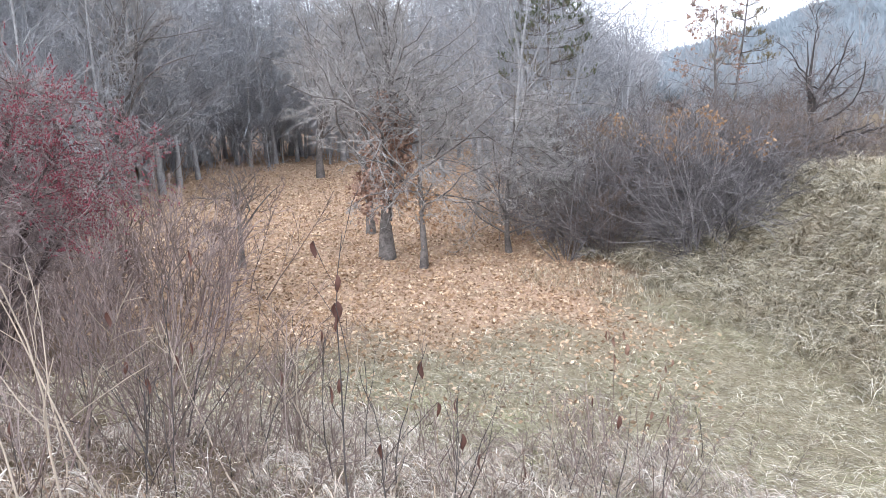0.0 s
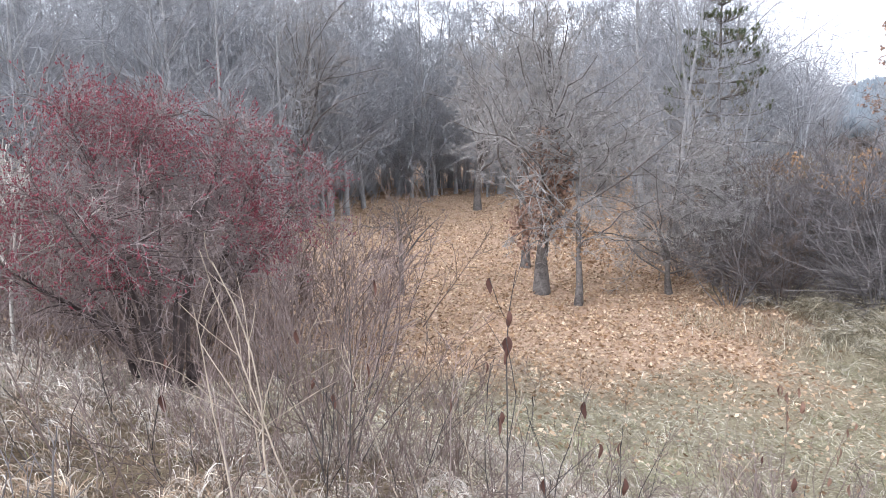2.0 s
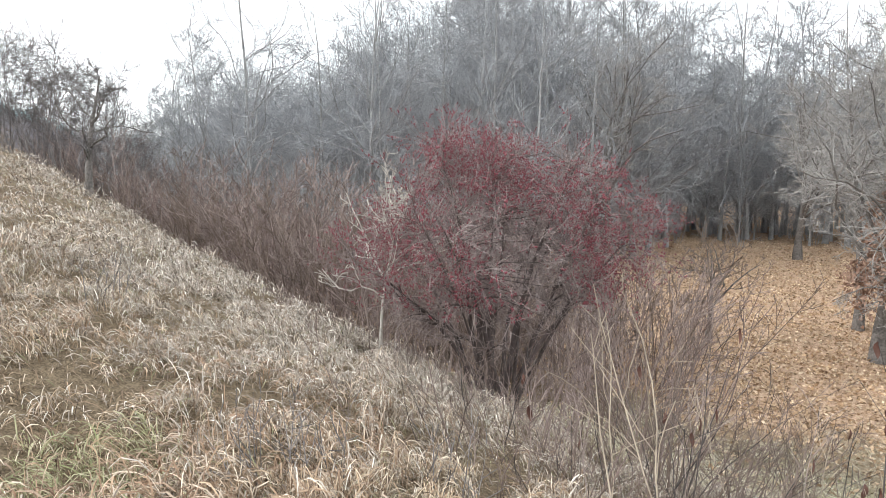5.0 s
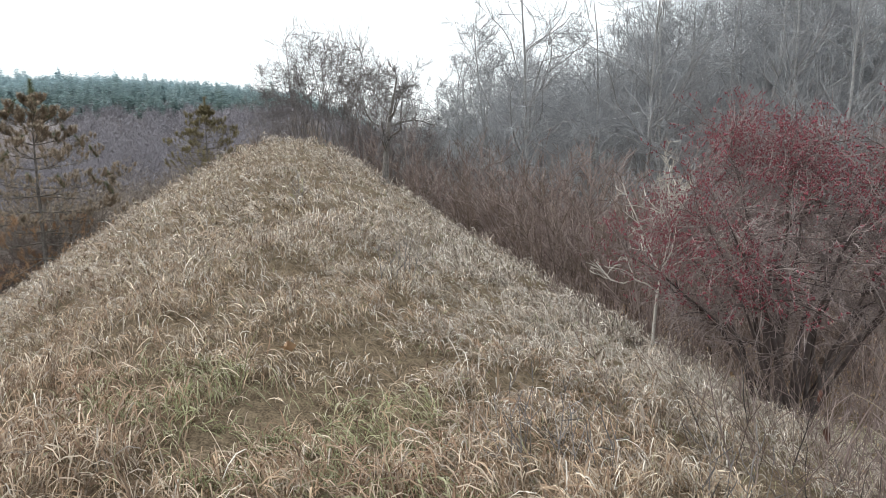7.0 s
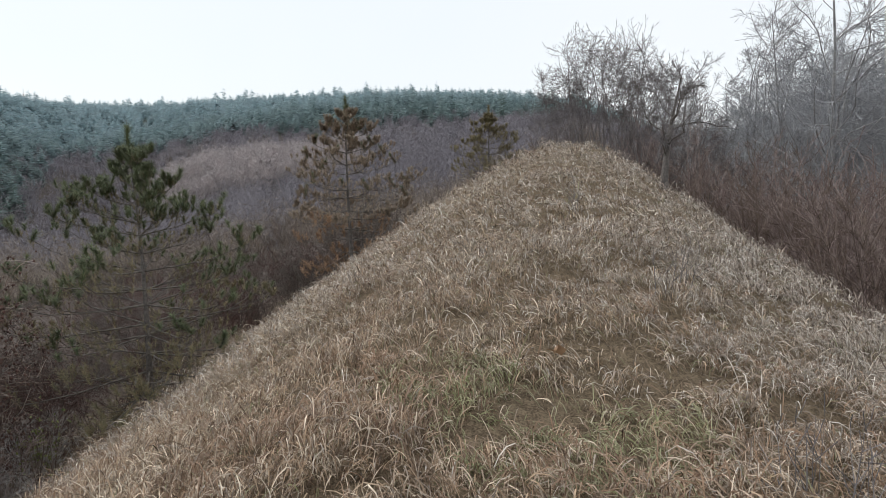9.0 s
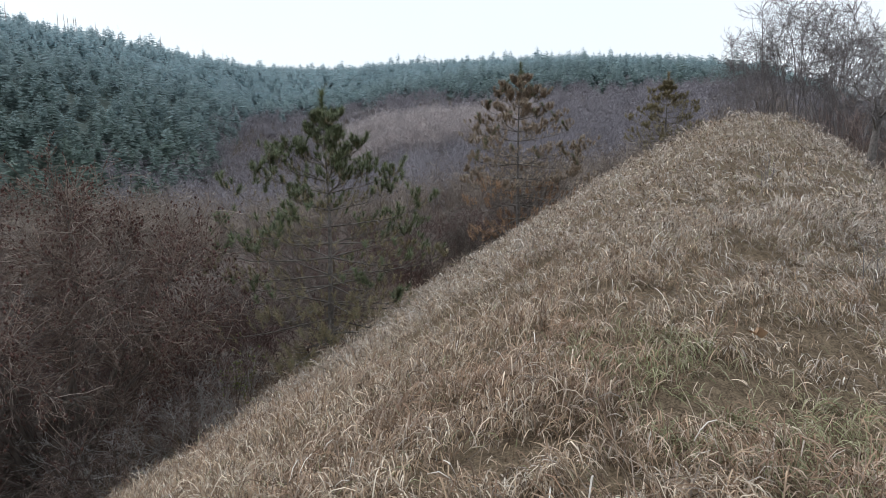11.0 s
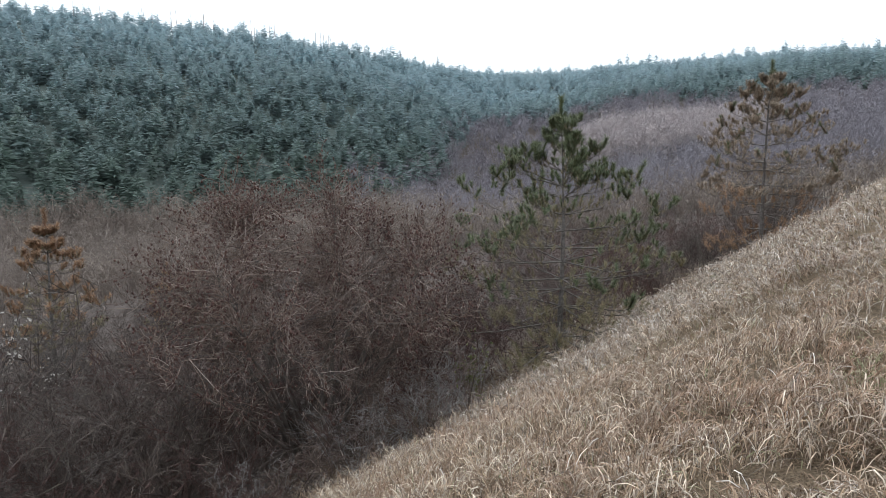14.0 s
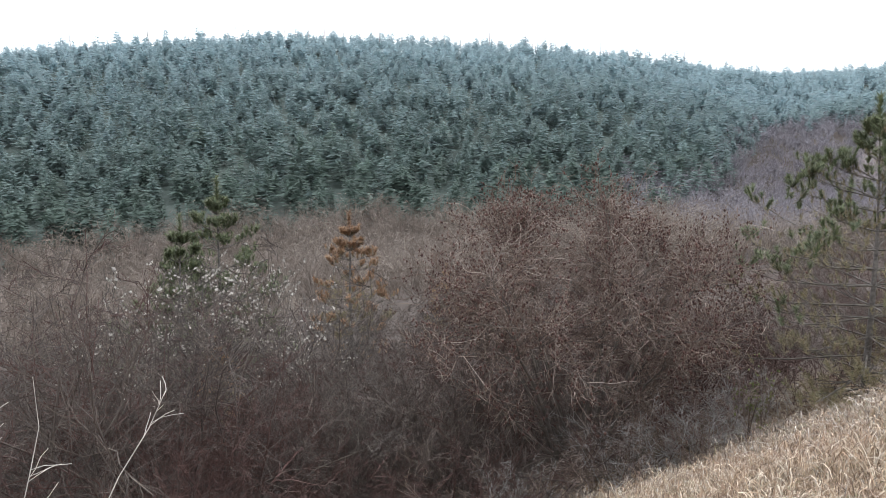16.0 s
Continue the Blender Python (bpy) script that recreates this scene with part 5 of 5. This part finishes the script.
    for x, y, s in ((-10.0, -24.0, 1.35), (-11.2, -18.6, 0.75), (-8.4, -22.0, 1.2), (-27.6, 0.6, 0.6), (-11.8, -22.0, 1.2), (-6.8, -19.5, 1.05), (-13.6, -25.0, 1.3)):
        parts, ends, r2 = shrub_meshes(158, 4.6, 12, 0.32, (6, 5), 0.03, 0.1, 0.025, 0.007, twig=M_SCRUBTWIG)
        lf = leaf_mesh("leaves", ends, r2, 380, 0.10, M_SILVER, wide=0.38, where=lambda p: p[:, 2] > 2.2)
        plant("seed_tuft_shrub", "bare shrub hung with silvery seed tufts in the valley", "shrub", x, y, parts + [("leaves", lf, "silvery seed tufts")], "tufted shrubs", s, 40 * x)
    parts, ends, r2 = tree_meshes(159, 4.6, 0.11, 0.3, 16, (7, 6, 3), 58, 0.03, 0.5, 0.14, bark=M_DARKBARK, twig=M_SCRUBTWIG, split=True)
    plant("small_tree", "dark crooked bare tree in the valley scrub", "tree", -7.5, -18.3, parts)
    parts, ends, r2 = shrub_meshes(160, 1.5, 8, 0.15, (5, 4), 0.06, 0.08, 0.012, twig=M_BROWNTWIG)
    lf = leaf_mesh("leaves", ends, r2, 330, 0.045, M_YLEAF, wide=0.42)
    plant("leafy_shrub", "small shrub with yellow-green leaves at the scrub's edge", "shrub", -12.4, -5.3, parts + [("leaves", lf, "yellow-green leaves")])


def build_far():
    rng = np.random.default_rng(171)
    # pines on the hills: slim boughs in loose whorls round a stem, longest low down, rounded at the top
    m = 30000
    yaw, r = rng.uniform(66, 180, m), np.sqrt(rng.uniform(170**2, 840**2, m))
    keep = (r < np.interp(yaw, SKY_YAW, SKY_DIST) + 4) & (r > np.interp(yaw, PINE_YAW, PINE_FROM) + rng.normal(0, 9, m))
    yaw, r = yaw[keep], r[keep]
    x, y = -np.sin(np.radians(yaw)) * r, np.cos(np.radians(yaw)) * r
    m = len(x)
    size = np.clip(rng.normal(1.0, 0.2, m), 0.5, 1.5) * (1 + 0.5 * (rng.uniform(size=m) < 0.03)) * np.where(r > np.interp(yaw, SKY_YAW, SKY_DIST) - 14, rng.uniform(0.6, 1.5, m), 1.0)
    tall, wide = 8.8 * size, 2.7 * size * rng.uniform(0.8, 1.2, m)
    boughs = 92
    q = np.linspace(0.02, 1.0, boughs)[None] + rng.normal(0, 0.02, (m, boughs))
    reach = wide[:, None] * np.interp(q, [0.0, 0.25, 0.6, 0.85, 1.0], [0.75, 1.0, 0.8, 0.5, 0.12]) * rng.uniform(0.55, 1.15, (m, boughs))
    a = rng.uniform(0, 6.28, (m, 1)) + np.arange(boughs) * 2.4 + rng.normal(0, 0.25, (m, boughs))
    out = np.stack([np.cos(a), np.sin(a), np.zeros_like(a)], -1)
    hub = np.stack([x, y, height(x, y)], -1)[:, None] + np.array([0, 0, 1.0]) * (tall[:, None] * (0.12 + 0.85 * q))[..., None] + out * (0.12 * reach)[..., None]
    side = np.stack([-np.sin(a), np.cos(a), rng.uniform(-0.6, 0.6, a.shape)], -1) * (0.17 * reach + 0.16)[..., None]
    tip = hub + out * reach[..., None] + np.array([0, 0, 1.0]) * (reach * rng.uniform(-0.35, 0.15, a.shape) + 0.25 * q**2)[..., None]
    v = np.stack([hub - side, tip, hub + side], 2)
    # haze is painted in: farther pines get a paler, bluer belt
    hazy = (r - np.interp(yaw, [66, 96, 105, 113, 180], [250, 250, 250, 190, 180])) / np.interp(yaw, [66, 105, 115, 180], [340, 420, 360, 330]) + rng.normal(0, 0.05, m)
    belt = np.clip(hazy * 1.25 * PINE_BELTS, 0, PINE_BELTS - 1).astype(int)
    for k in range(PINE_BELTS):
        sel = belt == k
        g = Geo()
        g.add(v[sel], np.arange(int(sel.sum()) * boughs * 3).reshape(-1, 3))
        tagged(new("pine_forest", g.mesh("pine_forest", M_FARPINE[k], flat=True)), ("dense dark green pine forest low on the hillside", "green pine forest on the hillside", "pine forest on the hillside, tinted blue-green as by haze", "pine forest high on the hillside, paled blue-green as by haze", "pine forest near the hilltop, haze painted into its blue-green", "pine forest up to the skyline, paled by painted haze")[k], "forest", kind="stuff")

    # bare woods in the valley and on the other hills
    def bare_trees(name, label, mat, yaw, r, tall, k, thick, boughs=0.3, twig=0.2):
        m = len(yaw)
        base = np.stack([-np.sin(np.radians(yaw)) * r, np.cos(np.radians(yaw)) * r, np.zeros(m)], -1)
        base[:, 2] = height(base[:, 0], base[:, 1])
        way = rng.normal(size=(m, k, 3))
        way[..., 2] = np.abs(way[..., 2]) * 1.1 - 0.35
        way /= np.linalg.norm(way, axis=2, keepdims=True)
        reach = rng.uniform(0.5, 1.05, (m, k, 1))
        size = np.stack([0.46 * tall, 0.46 * tall, 0.5 * tall], -1)[:, None]
        end = base[:, None] + np.array([0, 0, 1.0]) * (tall * 0.5)[:, None, None] + way * reach * size
        bough = rng.uniform(size=(m, k, 1)) < boughs
        stub = base[:, None] + np.array([0, 0, 1.0]) * (tall[:, None] * rng.uniform(0.0, 0.5, (m, k)))[..., None] + way * reach * size * 0.3
        curl = way * 0.5 + rng.normal(0, 0.6, (m, k, 3))
        start = np.where(bough, stub, end - curl * tall[:, None, None] * twig)
        s = np.cross(end - start, rng.normal(size=(m, k, 3)))
        s *= (thick * (0.03 + 0.0006 * r))[:, None, None] / (np.linalg.norm(s, axis=2, keepdims=True) + 1e-9)
        g = Geo()
        g.add(np.stack([start - s, start + s, end], 2), np.arange(m * k * 3).reshape(-1, 3))
        tagged(new(name, g.mesh(name, mat, flat=True)), label, "forest", kind="stuff")

    yaw, r = rng.uniform(64, 180, 3000), 44 + 160 * rng.uniform(0, 1, 3000) ** 0.7
    keep = ((yaw > 84) | (r > 60)) & (r < np.interp(yaw, [64, 112, 120, 178], [205, 205, 200, 185]))
    yaw, r = yaw[keep], r[keep]
    tall = np.clip(r / 12.5, 3.5, 11.0) * rng.uniform(0.55, 1.2, len(r)) * np.interp(yaw, [64, 100, 115, 180], [0.7, 0.8, 1.0, 1.0])
    # trees farther off take the hazed copy of the bare-wood colour
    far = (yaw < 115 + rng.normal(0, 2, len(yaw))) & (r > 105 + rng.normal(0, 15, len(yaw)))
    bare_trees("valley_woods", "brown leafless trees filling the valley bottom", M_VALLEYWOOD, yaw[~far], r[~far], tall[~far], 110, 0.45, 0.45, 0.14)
    bare_trees("dark_valley_woods", "purplish leafless trees at the far end of the valley, paled for haze", M_FARWOOD, yaw[far], r[far], tall[far], 100, 0.45, 0.4, 0.14)
    yaw, r = rng.uniform(60, 122, 4600), rng.uniform(190, 480, 4600)
    keep = (r < np.interp(yaw, [60, 90, 100, 112, 116], [395, 395, 445, 415, 270])) & ((r > 320) | (yaw < 89) | (yaw > 104))
    yaw, r = yaw[keep], r[keep]
    bare_trees("bare_woods", "purplish leafless woods on the far slopes, paled for haze", M_FARWOOD, yaw, r, rng.uniform(5.0, 9.0, len(r)), 60, 0.7, 0.3, 0.12)
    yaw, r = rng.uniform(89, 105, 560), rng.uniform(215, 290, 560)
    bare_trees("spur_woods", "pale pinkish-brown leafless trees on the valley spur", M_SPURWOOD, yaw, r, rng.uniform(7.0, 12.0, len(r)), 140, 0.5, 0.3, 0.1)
    yaw, r = rng.uniform(-13, 60, 2500), rng.uniform(50, 130, 2500)
    keep = (yaw < 1) | (yaw > 26) | (r > 88) | ((r > 62) & (rng.uniform(size=len(r)) < 0.3))
    yaw, r = yaw[keep], r[keep]
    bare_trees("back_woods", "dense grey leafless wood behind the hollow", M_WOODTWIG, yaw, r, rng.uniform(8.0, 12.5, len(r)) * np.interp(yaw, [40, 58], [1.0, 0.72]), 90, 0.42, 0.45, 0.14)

    # extra crowns that thicken the wood and dull the sky gaps like haze
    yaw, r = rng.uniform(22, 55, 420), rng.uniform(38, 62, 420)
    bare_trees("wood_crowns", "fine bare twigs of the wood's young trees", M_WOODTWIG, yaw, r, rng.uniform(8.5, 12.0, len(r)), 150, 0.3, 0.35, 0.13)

    # woods on the hill beyond the thicket, paled blue to look hazy
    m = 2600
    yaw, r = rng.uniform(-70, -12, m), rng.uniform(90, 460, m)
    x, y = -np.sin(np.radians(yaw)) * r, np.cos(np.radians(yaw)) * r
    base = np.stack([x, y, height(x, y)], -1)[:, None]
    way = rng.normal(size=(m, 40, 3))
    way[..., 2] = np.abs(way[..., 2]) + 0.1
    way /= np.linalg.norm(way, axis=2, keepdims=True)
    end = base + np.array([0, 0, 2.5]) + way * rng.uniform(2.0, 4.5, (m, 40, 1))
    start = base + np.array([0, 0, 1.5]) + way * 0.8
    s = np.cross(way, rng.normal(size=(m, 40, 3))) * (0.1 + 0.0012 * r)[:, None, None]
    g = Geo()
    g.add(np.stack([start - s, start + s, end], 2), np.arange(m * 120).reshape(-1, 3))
    tagged(new("hill_woods", g.mesh("hill_woods", M_HAZYWOOD, flat=True)), "woods on the hill beyond the hollow, haze painted into their colour", "forest", kind="stuff")

    # slender poplars along the skyline
    m = 46
    yaw = rng.uniform(112, 165, m)
    r = np.interp(yaw, SKY_YAW, SKY_DIST) - rng.uniform(0, 25, m)
    x, y = -np.sin(np.radians(yaw)) * r, np.cos(np.radians(yaw)) * r
    base = np.stack([x, y, height(x, y)], -1)[:, None]
    q = rng.uniform(0.15, 1, (m, 26, 1))
    a = rng.uniform(0, 6.28, (m, 26))
    out = np.stack([np.cos(a), np.sin(a), np.zeros_like(a)], -1)
    start = base + np.array([0, 0, 15.0]) * q
    end = start + out * 1.3 * (1.1 - q) + np.array([0, 0, 3.5])
    s = np.stack([-out[..., 1], out[..., 0], out[..., 2]], -1) * 0.13
    g = Geo()
    g.add(np.stack([start - s, start + s, end], 2), np.arange(m * 78).reshape(-1, 3))
    tagged(new("skyline_poplars", g.mesh("skyline_poplars", M_SPURWOOD, flat=True)), "slender bare poplars standing above the pine forest", "forest", kind="stuff")


build_oaks()
build_wood()
build_thicket()
build_ridge_shrubs()
build_pines()
build_scrub()
build_far()


# ---- the brow of the ridge above the hollow: bare shrubs, dead stalks, sticks ----
def curled_leaf(rng, p, size, mat):
    """One shrivelled leaf that hangs from p, rolled in along its length."""
    n = 6
    t = np.linspace(0, 1, n)
    a = rng.uniform(0, 6.28)
    drop = np.stack([0.22 * np.sin(t * 2.6 + 0.3), 0.06 * np.sin(t * 5.0), -t], -1) * size
    half = size * 0.17 * np.sin(np.pi * np.clip(t * 0.92 + 0.06, 0, 1)) ** 0.8
    fold = np.stack([-0.6 * half, half, 0.15 * half], -1)
    back = np.stack([-0.6 * half, -half, 0.15 * half], -1)
    v = np.stack([drop + fold, drop, drop + back], 1)
    turn = np.array([[math.cos(a), -math.sin(a), 0], [math.sin(a), math.cos(a), 0], [0, 0, 1]])
    i, j = np.meshgrid(np.arange(n - 1), np.arange(2), indexing="ij")
    o = i * 3 + j
    g = Geo()
    g.add(v.reshape(-1, 3) @ turn.T + p, None, np.stack([o, o + 1, o + 4, o + 3], -1))
    return g.mesh("leaf", mat)


def stalk(name, label, x, y, tall, leaves, mat, seed, sprigs=0, girth=0.005, lean=(0.0, 0.0), size=0.085, leaf_mat=None, wander=0.06, ratio=0.35):
    """One dead stalk; each sprig and each shrivelled leaf is a part of its own."""
    rng = np.random.default_rng(seed)
    line = stem(rng, np.zeros((1, 3)), np.array([[lean[0], lean[1], 1.0]]), tall, 9, wander, 0.02)
    rad = (girth * (1 - 0.7 * np.linspace(0, 1, 9)))[None]
    g = Geo()
    g.tubes(line, rad, 5)
    parts = [("stalk", g.mesh("stalk", mat))]
    if sprigs:
        l1, r1 = fork(rng, line, rad, sprigs, 0.3, 0.97, 34, 9, ratio, 5, 0.12, 0.04, 0.6, 0.0016)
        for k in range(sprigs):
            g = Geo()
            g.tubes(l1[k : k + 1], r1[k : k + 1], 4)
            parts.append(("sprig", g.mesh("sprig", mat)))
    for k in range(leaves):
        t = rng.uniform(0.6, 1.0) * 8
        j = min(int(t), 7)
        p = line[0, j] + (line[0, j + 1] - line[0, j]) * (t - j)
        if sprigs and rng.uniform() < 0.6:
            p = l1[rng.integers(0, len(l1)), -1]
        parts.append(("leaf", curled_leaf(rng, p, size * rng.uniform(0.75, 1.3), leaf_mat or M_DEADLEAF), "shrivelled curled leaf"))
    return plant(name, label, "weed", x, y, parts, "dead stalks on the brow", sink=0.03)


def build_brow():
    shoots = [shrub_meshes(200 + k, 1.75, 12, 0.34, (6, 3), 0.02, 0.06, 0.010, 0.0028, n=7, sub=0.38, base=0.22, angle=30, twig=(M_BROWTWIG, M_BROWNTWIG, M_REDTWIG)[k], split=True)[0] for k in range(3)]
    for k, (x, y, s) in enumerate(((-2.6, 5.6, 1.0), (-2.25, 5.1, 0.85), (-2.75, 6.2, 0.85), (-1.9, 5.6, 0.7), (-1.4, 5.2, 0.62), (-2.9, 4.5, 0.5))):
        plant("bare_shrub", "bare reddish-brown shrub with thin upright shoots on the brow", "shrub", x, y, shoots[k % 3], "bare shrubs on the brow", s, 67 * k)
    # thin dark shoots that stand all along the brow
    thin = [shrub_meshes(206 + k, 1.15, 6, 0.32, (5, 3), 0.01, 0.12, 0.0065, 0.0019, n=7, sub=0.36, base=0.5, angle=36, twig=(M_BROWTWIG, M_BROWTWIG, M_BROWNTWIG, M_BROWTWIG)[k], bark=(M_DARKBARK, M_BROWTWIG, M_BROWTWIG, M_BROWNTWIG)[k], split=True)[0] for k in range(4)]
    rng = np.random.default_rng(207)
    for k in range(44):
        a = rng.uniform(0, 1)
        x, y = -3.3 + 4.0 * a + rng.normal(0, 0.25), 4.2 + 0.5 * a + rng.normal(0, 0.5)
        if math.hypot(x + 0.4, y + 0.1) < 3.0:
            continue
        plant("bare_shoot_clump", "clump of thin dark brown shoots on the brow", "shrub", x, y, thin[k % 4], "thin shoots on the brow", rng.uniform(0.55, 1.0) * (1.15 - 0.35 * a), rng.uniform(0, 360))
    for k, (x, y, s) in enumerate(((1.1, 5.9, 0.55), (1.4, 6.2, 0.6), (0.6, 5.6, 0.5), (2.3, 6.9, 0.5), (2.6, 7.0, 0.45), (1.0, 6.6, 0.5))):
        plant("bare_shoot_clump", "small clump of thin dark shoots in the hollow's grass", "shrub", x, y, thin[k % 4], "thin shoots on the brow", s, 80 * k)
    # low red-stemmed growth at the foot of the berry bush
    low = shrub_meshes(204, 0.8, 22, 0.4, (5, 3), 0.03, 0.06, 0.006, 0.0025, base=0.5, twig=M_REDTWIG)[0]
    for k, (x, y, s) in enumerate(((-4.2, 6.1, 1.0), (-3.8, 5.8, 0.9), (-4.6, 5.5, 0.9), (-6.6, 6.5, 1.1), (-7.3, 6.6, 1.2), (0.9, 6.5, 0.7), (1.3, 7.2, 0.8))):
        plant("low_shrub", "low tangle of thin reddish stems in the grass", "shrub", x, y, low, "low shrubs on the slope", s, 50 * k)
    stalk("dead_stalk", "tall dark stalk with shrivelled hanging leaves", -0.78, 3.75, 1.55, 6, M_DARKBARK, 211, 5, 0.006)
    stalk("dead_stalk", "thin dark stalk with a curled leaf", -0.62, 4.3, 1.05, 2, M_DARKBARK, 212, 1)
    stalk("dead_stalk", "thin dark stalk with a curled leaf", -1.75, 4.0, 1.35, 2, M_DARKBARK, 213, 2)
    for k, (x, y, h, n) in enumerate(((-1.3, 3.7, 0.9, 1), (-0.3, 3.9, 0.8, 2), (-2.1, 3.4, 0.8, 1), (0.1, 4.4, 0.7, 1), (-1.0, 4.4, 1.0, 1), (-2.6, 3.6, 0.9, 1), (-0.1, 3.5, 0.6, 1), (-1.5, 4.5, 1.1, 1), (-1.9, 4.3, 1.2, 2), (-2.3, 4.6, 1.3, 1), (-0.6, 3.6, 0.9, 1), (-1.2, 4.1, 1.1, 0), (-0.5, 4.7, 0.8, 0), (-3.1, 4.1, 0.9, 1), (-2.8, 3.3, 0.7, 0), (0.5, 4.9, 0.8, 1), (-1.7, 3.5, 0.8, 1), (0.9, 5.6, 0.9, 1), (2.4, 6.8, 0.6, 0), (2.1, 7.1, 0.6, 0))):
        stalk("dead_stalk", "short dark weed stalk with few leaves", x, y, h, n, (M_BROWNTWIG, M_DARKBARK, M_REDTWIG)[k % 3], 220 + k, 7, 0.0045, wander=0.09)
    for k, (x, y, h, lx, ly) in enumerate(((-1.35, 2.55, 1.35, -0.12, 0.02), (-1.55, 2.6, 1.15, -0.35, 0.1), (-1.05, 4.1, 1.0, -0.08, 0), (-0.98, 4.15, 0.95, 0.05, 0), (0.25, 4.6, 1.3, 0.05, 0.05), (-1.45, 3.0, 1.5, -0.75, 0.15), (-2.0, 3.5, 1.3, -0.3, 0.1), (-1.3, 3.9, 1.2, -0.55, 0.1), (-2.4, 4.2, 1.4, 0.25, 0.0), (-0.7, 4.0, 0.9, 0.6, 0.0))):
        stalk("dry_stick", "pale straw-coloured dry stick standing in the grass", x, y, h, 0, M_TANTWIG, 230 + k, 4, 0.0055, (lx, ly), wander=0.09)
    stalk("leafy_weed", "thin weed with drooping yellow-brown leaves", 1.3, 7.4, 1.35, 9, M_BROWNTWIG, 241, 5, 0.006, (0, 0), 0.1, M_OAKLEAF)
    stalk("leafy_weed", "thin weed with drooping yellow-brown leaves", 1.55, 7.3, 1.2, 7, M_BROWNTWIG, 242, 4, 0.006, (0.15, 0), 0.1, M_OAKLEAF)


def build_ridge_details():
    rng = np.random.default_rng(251)
    g = Geo()
    p = np.array([[-4.0, 1.1, float(height(-4.0, 1.1)) + 0.27]])
    g.leaves(np.repeat(p, 3, 0), np.array([[0.6, -0.5, 0.3], [0.5, 0.6, 0.2], [0.8, 0.1, 0.5]]), np.array([0.09, 0.08, 0.07]), 0.4, rng, 0.15)
    tagged(new("curled_leaf", g.mesh("curled_leaf", M_OAKORANGE)), "single curled orange-tan leaf caught in the grass", "leaf")
    weeds = shrub_meshes(252, 0.5, 6, 0.12, (4, 0), 0.06, 0.05, 0.005, 0.002, twig=M_DARKTWIG)[0]
    for k, (x, y) in enumerate(((-2.7, 2.2), (-2.95, 2.0), (-2.5, 2.5), (-6.0, 2.6), (-9.5, 3.0))):
        plant("dry_weed", "small dark dry weed standing in the ridge grass", "weed", x, y, weeds, "dry weeds in the grass", 1.0, 80 * k)
    # long pale thorny branches that lean out over the slope
    foot = np.array([-0.42, -4.15, float(height(-0.42, -4.15)) - 0.05])
    parts = []
    for tip, girth in (((-0.90, -4.15, 0.47), 0.0055), ((-1.42, -3.95, 0.34), 0.0062), ((-0.66, -4.2, 0.36), 0.0045)):
        way = np.array(tip) - foot
        t = np.linspace(0, 1, 9)[:, None]
        line = (way * t + np.array([0, 0, 0.10]) * np.sin(np.pi * t) + rng.normal(0, 0.02, (9, 3)) * (t > 0))[None]
        rad = (girth * (1 - 0.75 * t[:, 0]))[None]
        bough, l1 = Geo(), fork(rng, line, rad, 8, 0.3, 1.0, 52, 14, 0.16, 4, 0.16, 0.02, 0.6, 0.0018)
        bough.tubes(line, rad, 6)
        twigs = []
        for j in range(8):
            g = Geo()
            g.tubes(l1[0][j : j + 1], l1[1][j : j + 1], 4)
            twigs.append(("thorny_twig", g.mesh("thorny_twig", M_PALETWIG), ""))
        parts.append(("stem", bough.mesh("stem", M_PALETWIG), "", twigs))
    plant("thorn_shrub", "pale thorny bare branches leaning out from the slope", "shrub", foot[0], foot[1], parts)


build_brow()
build_ridge_details()
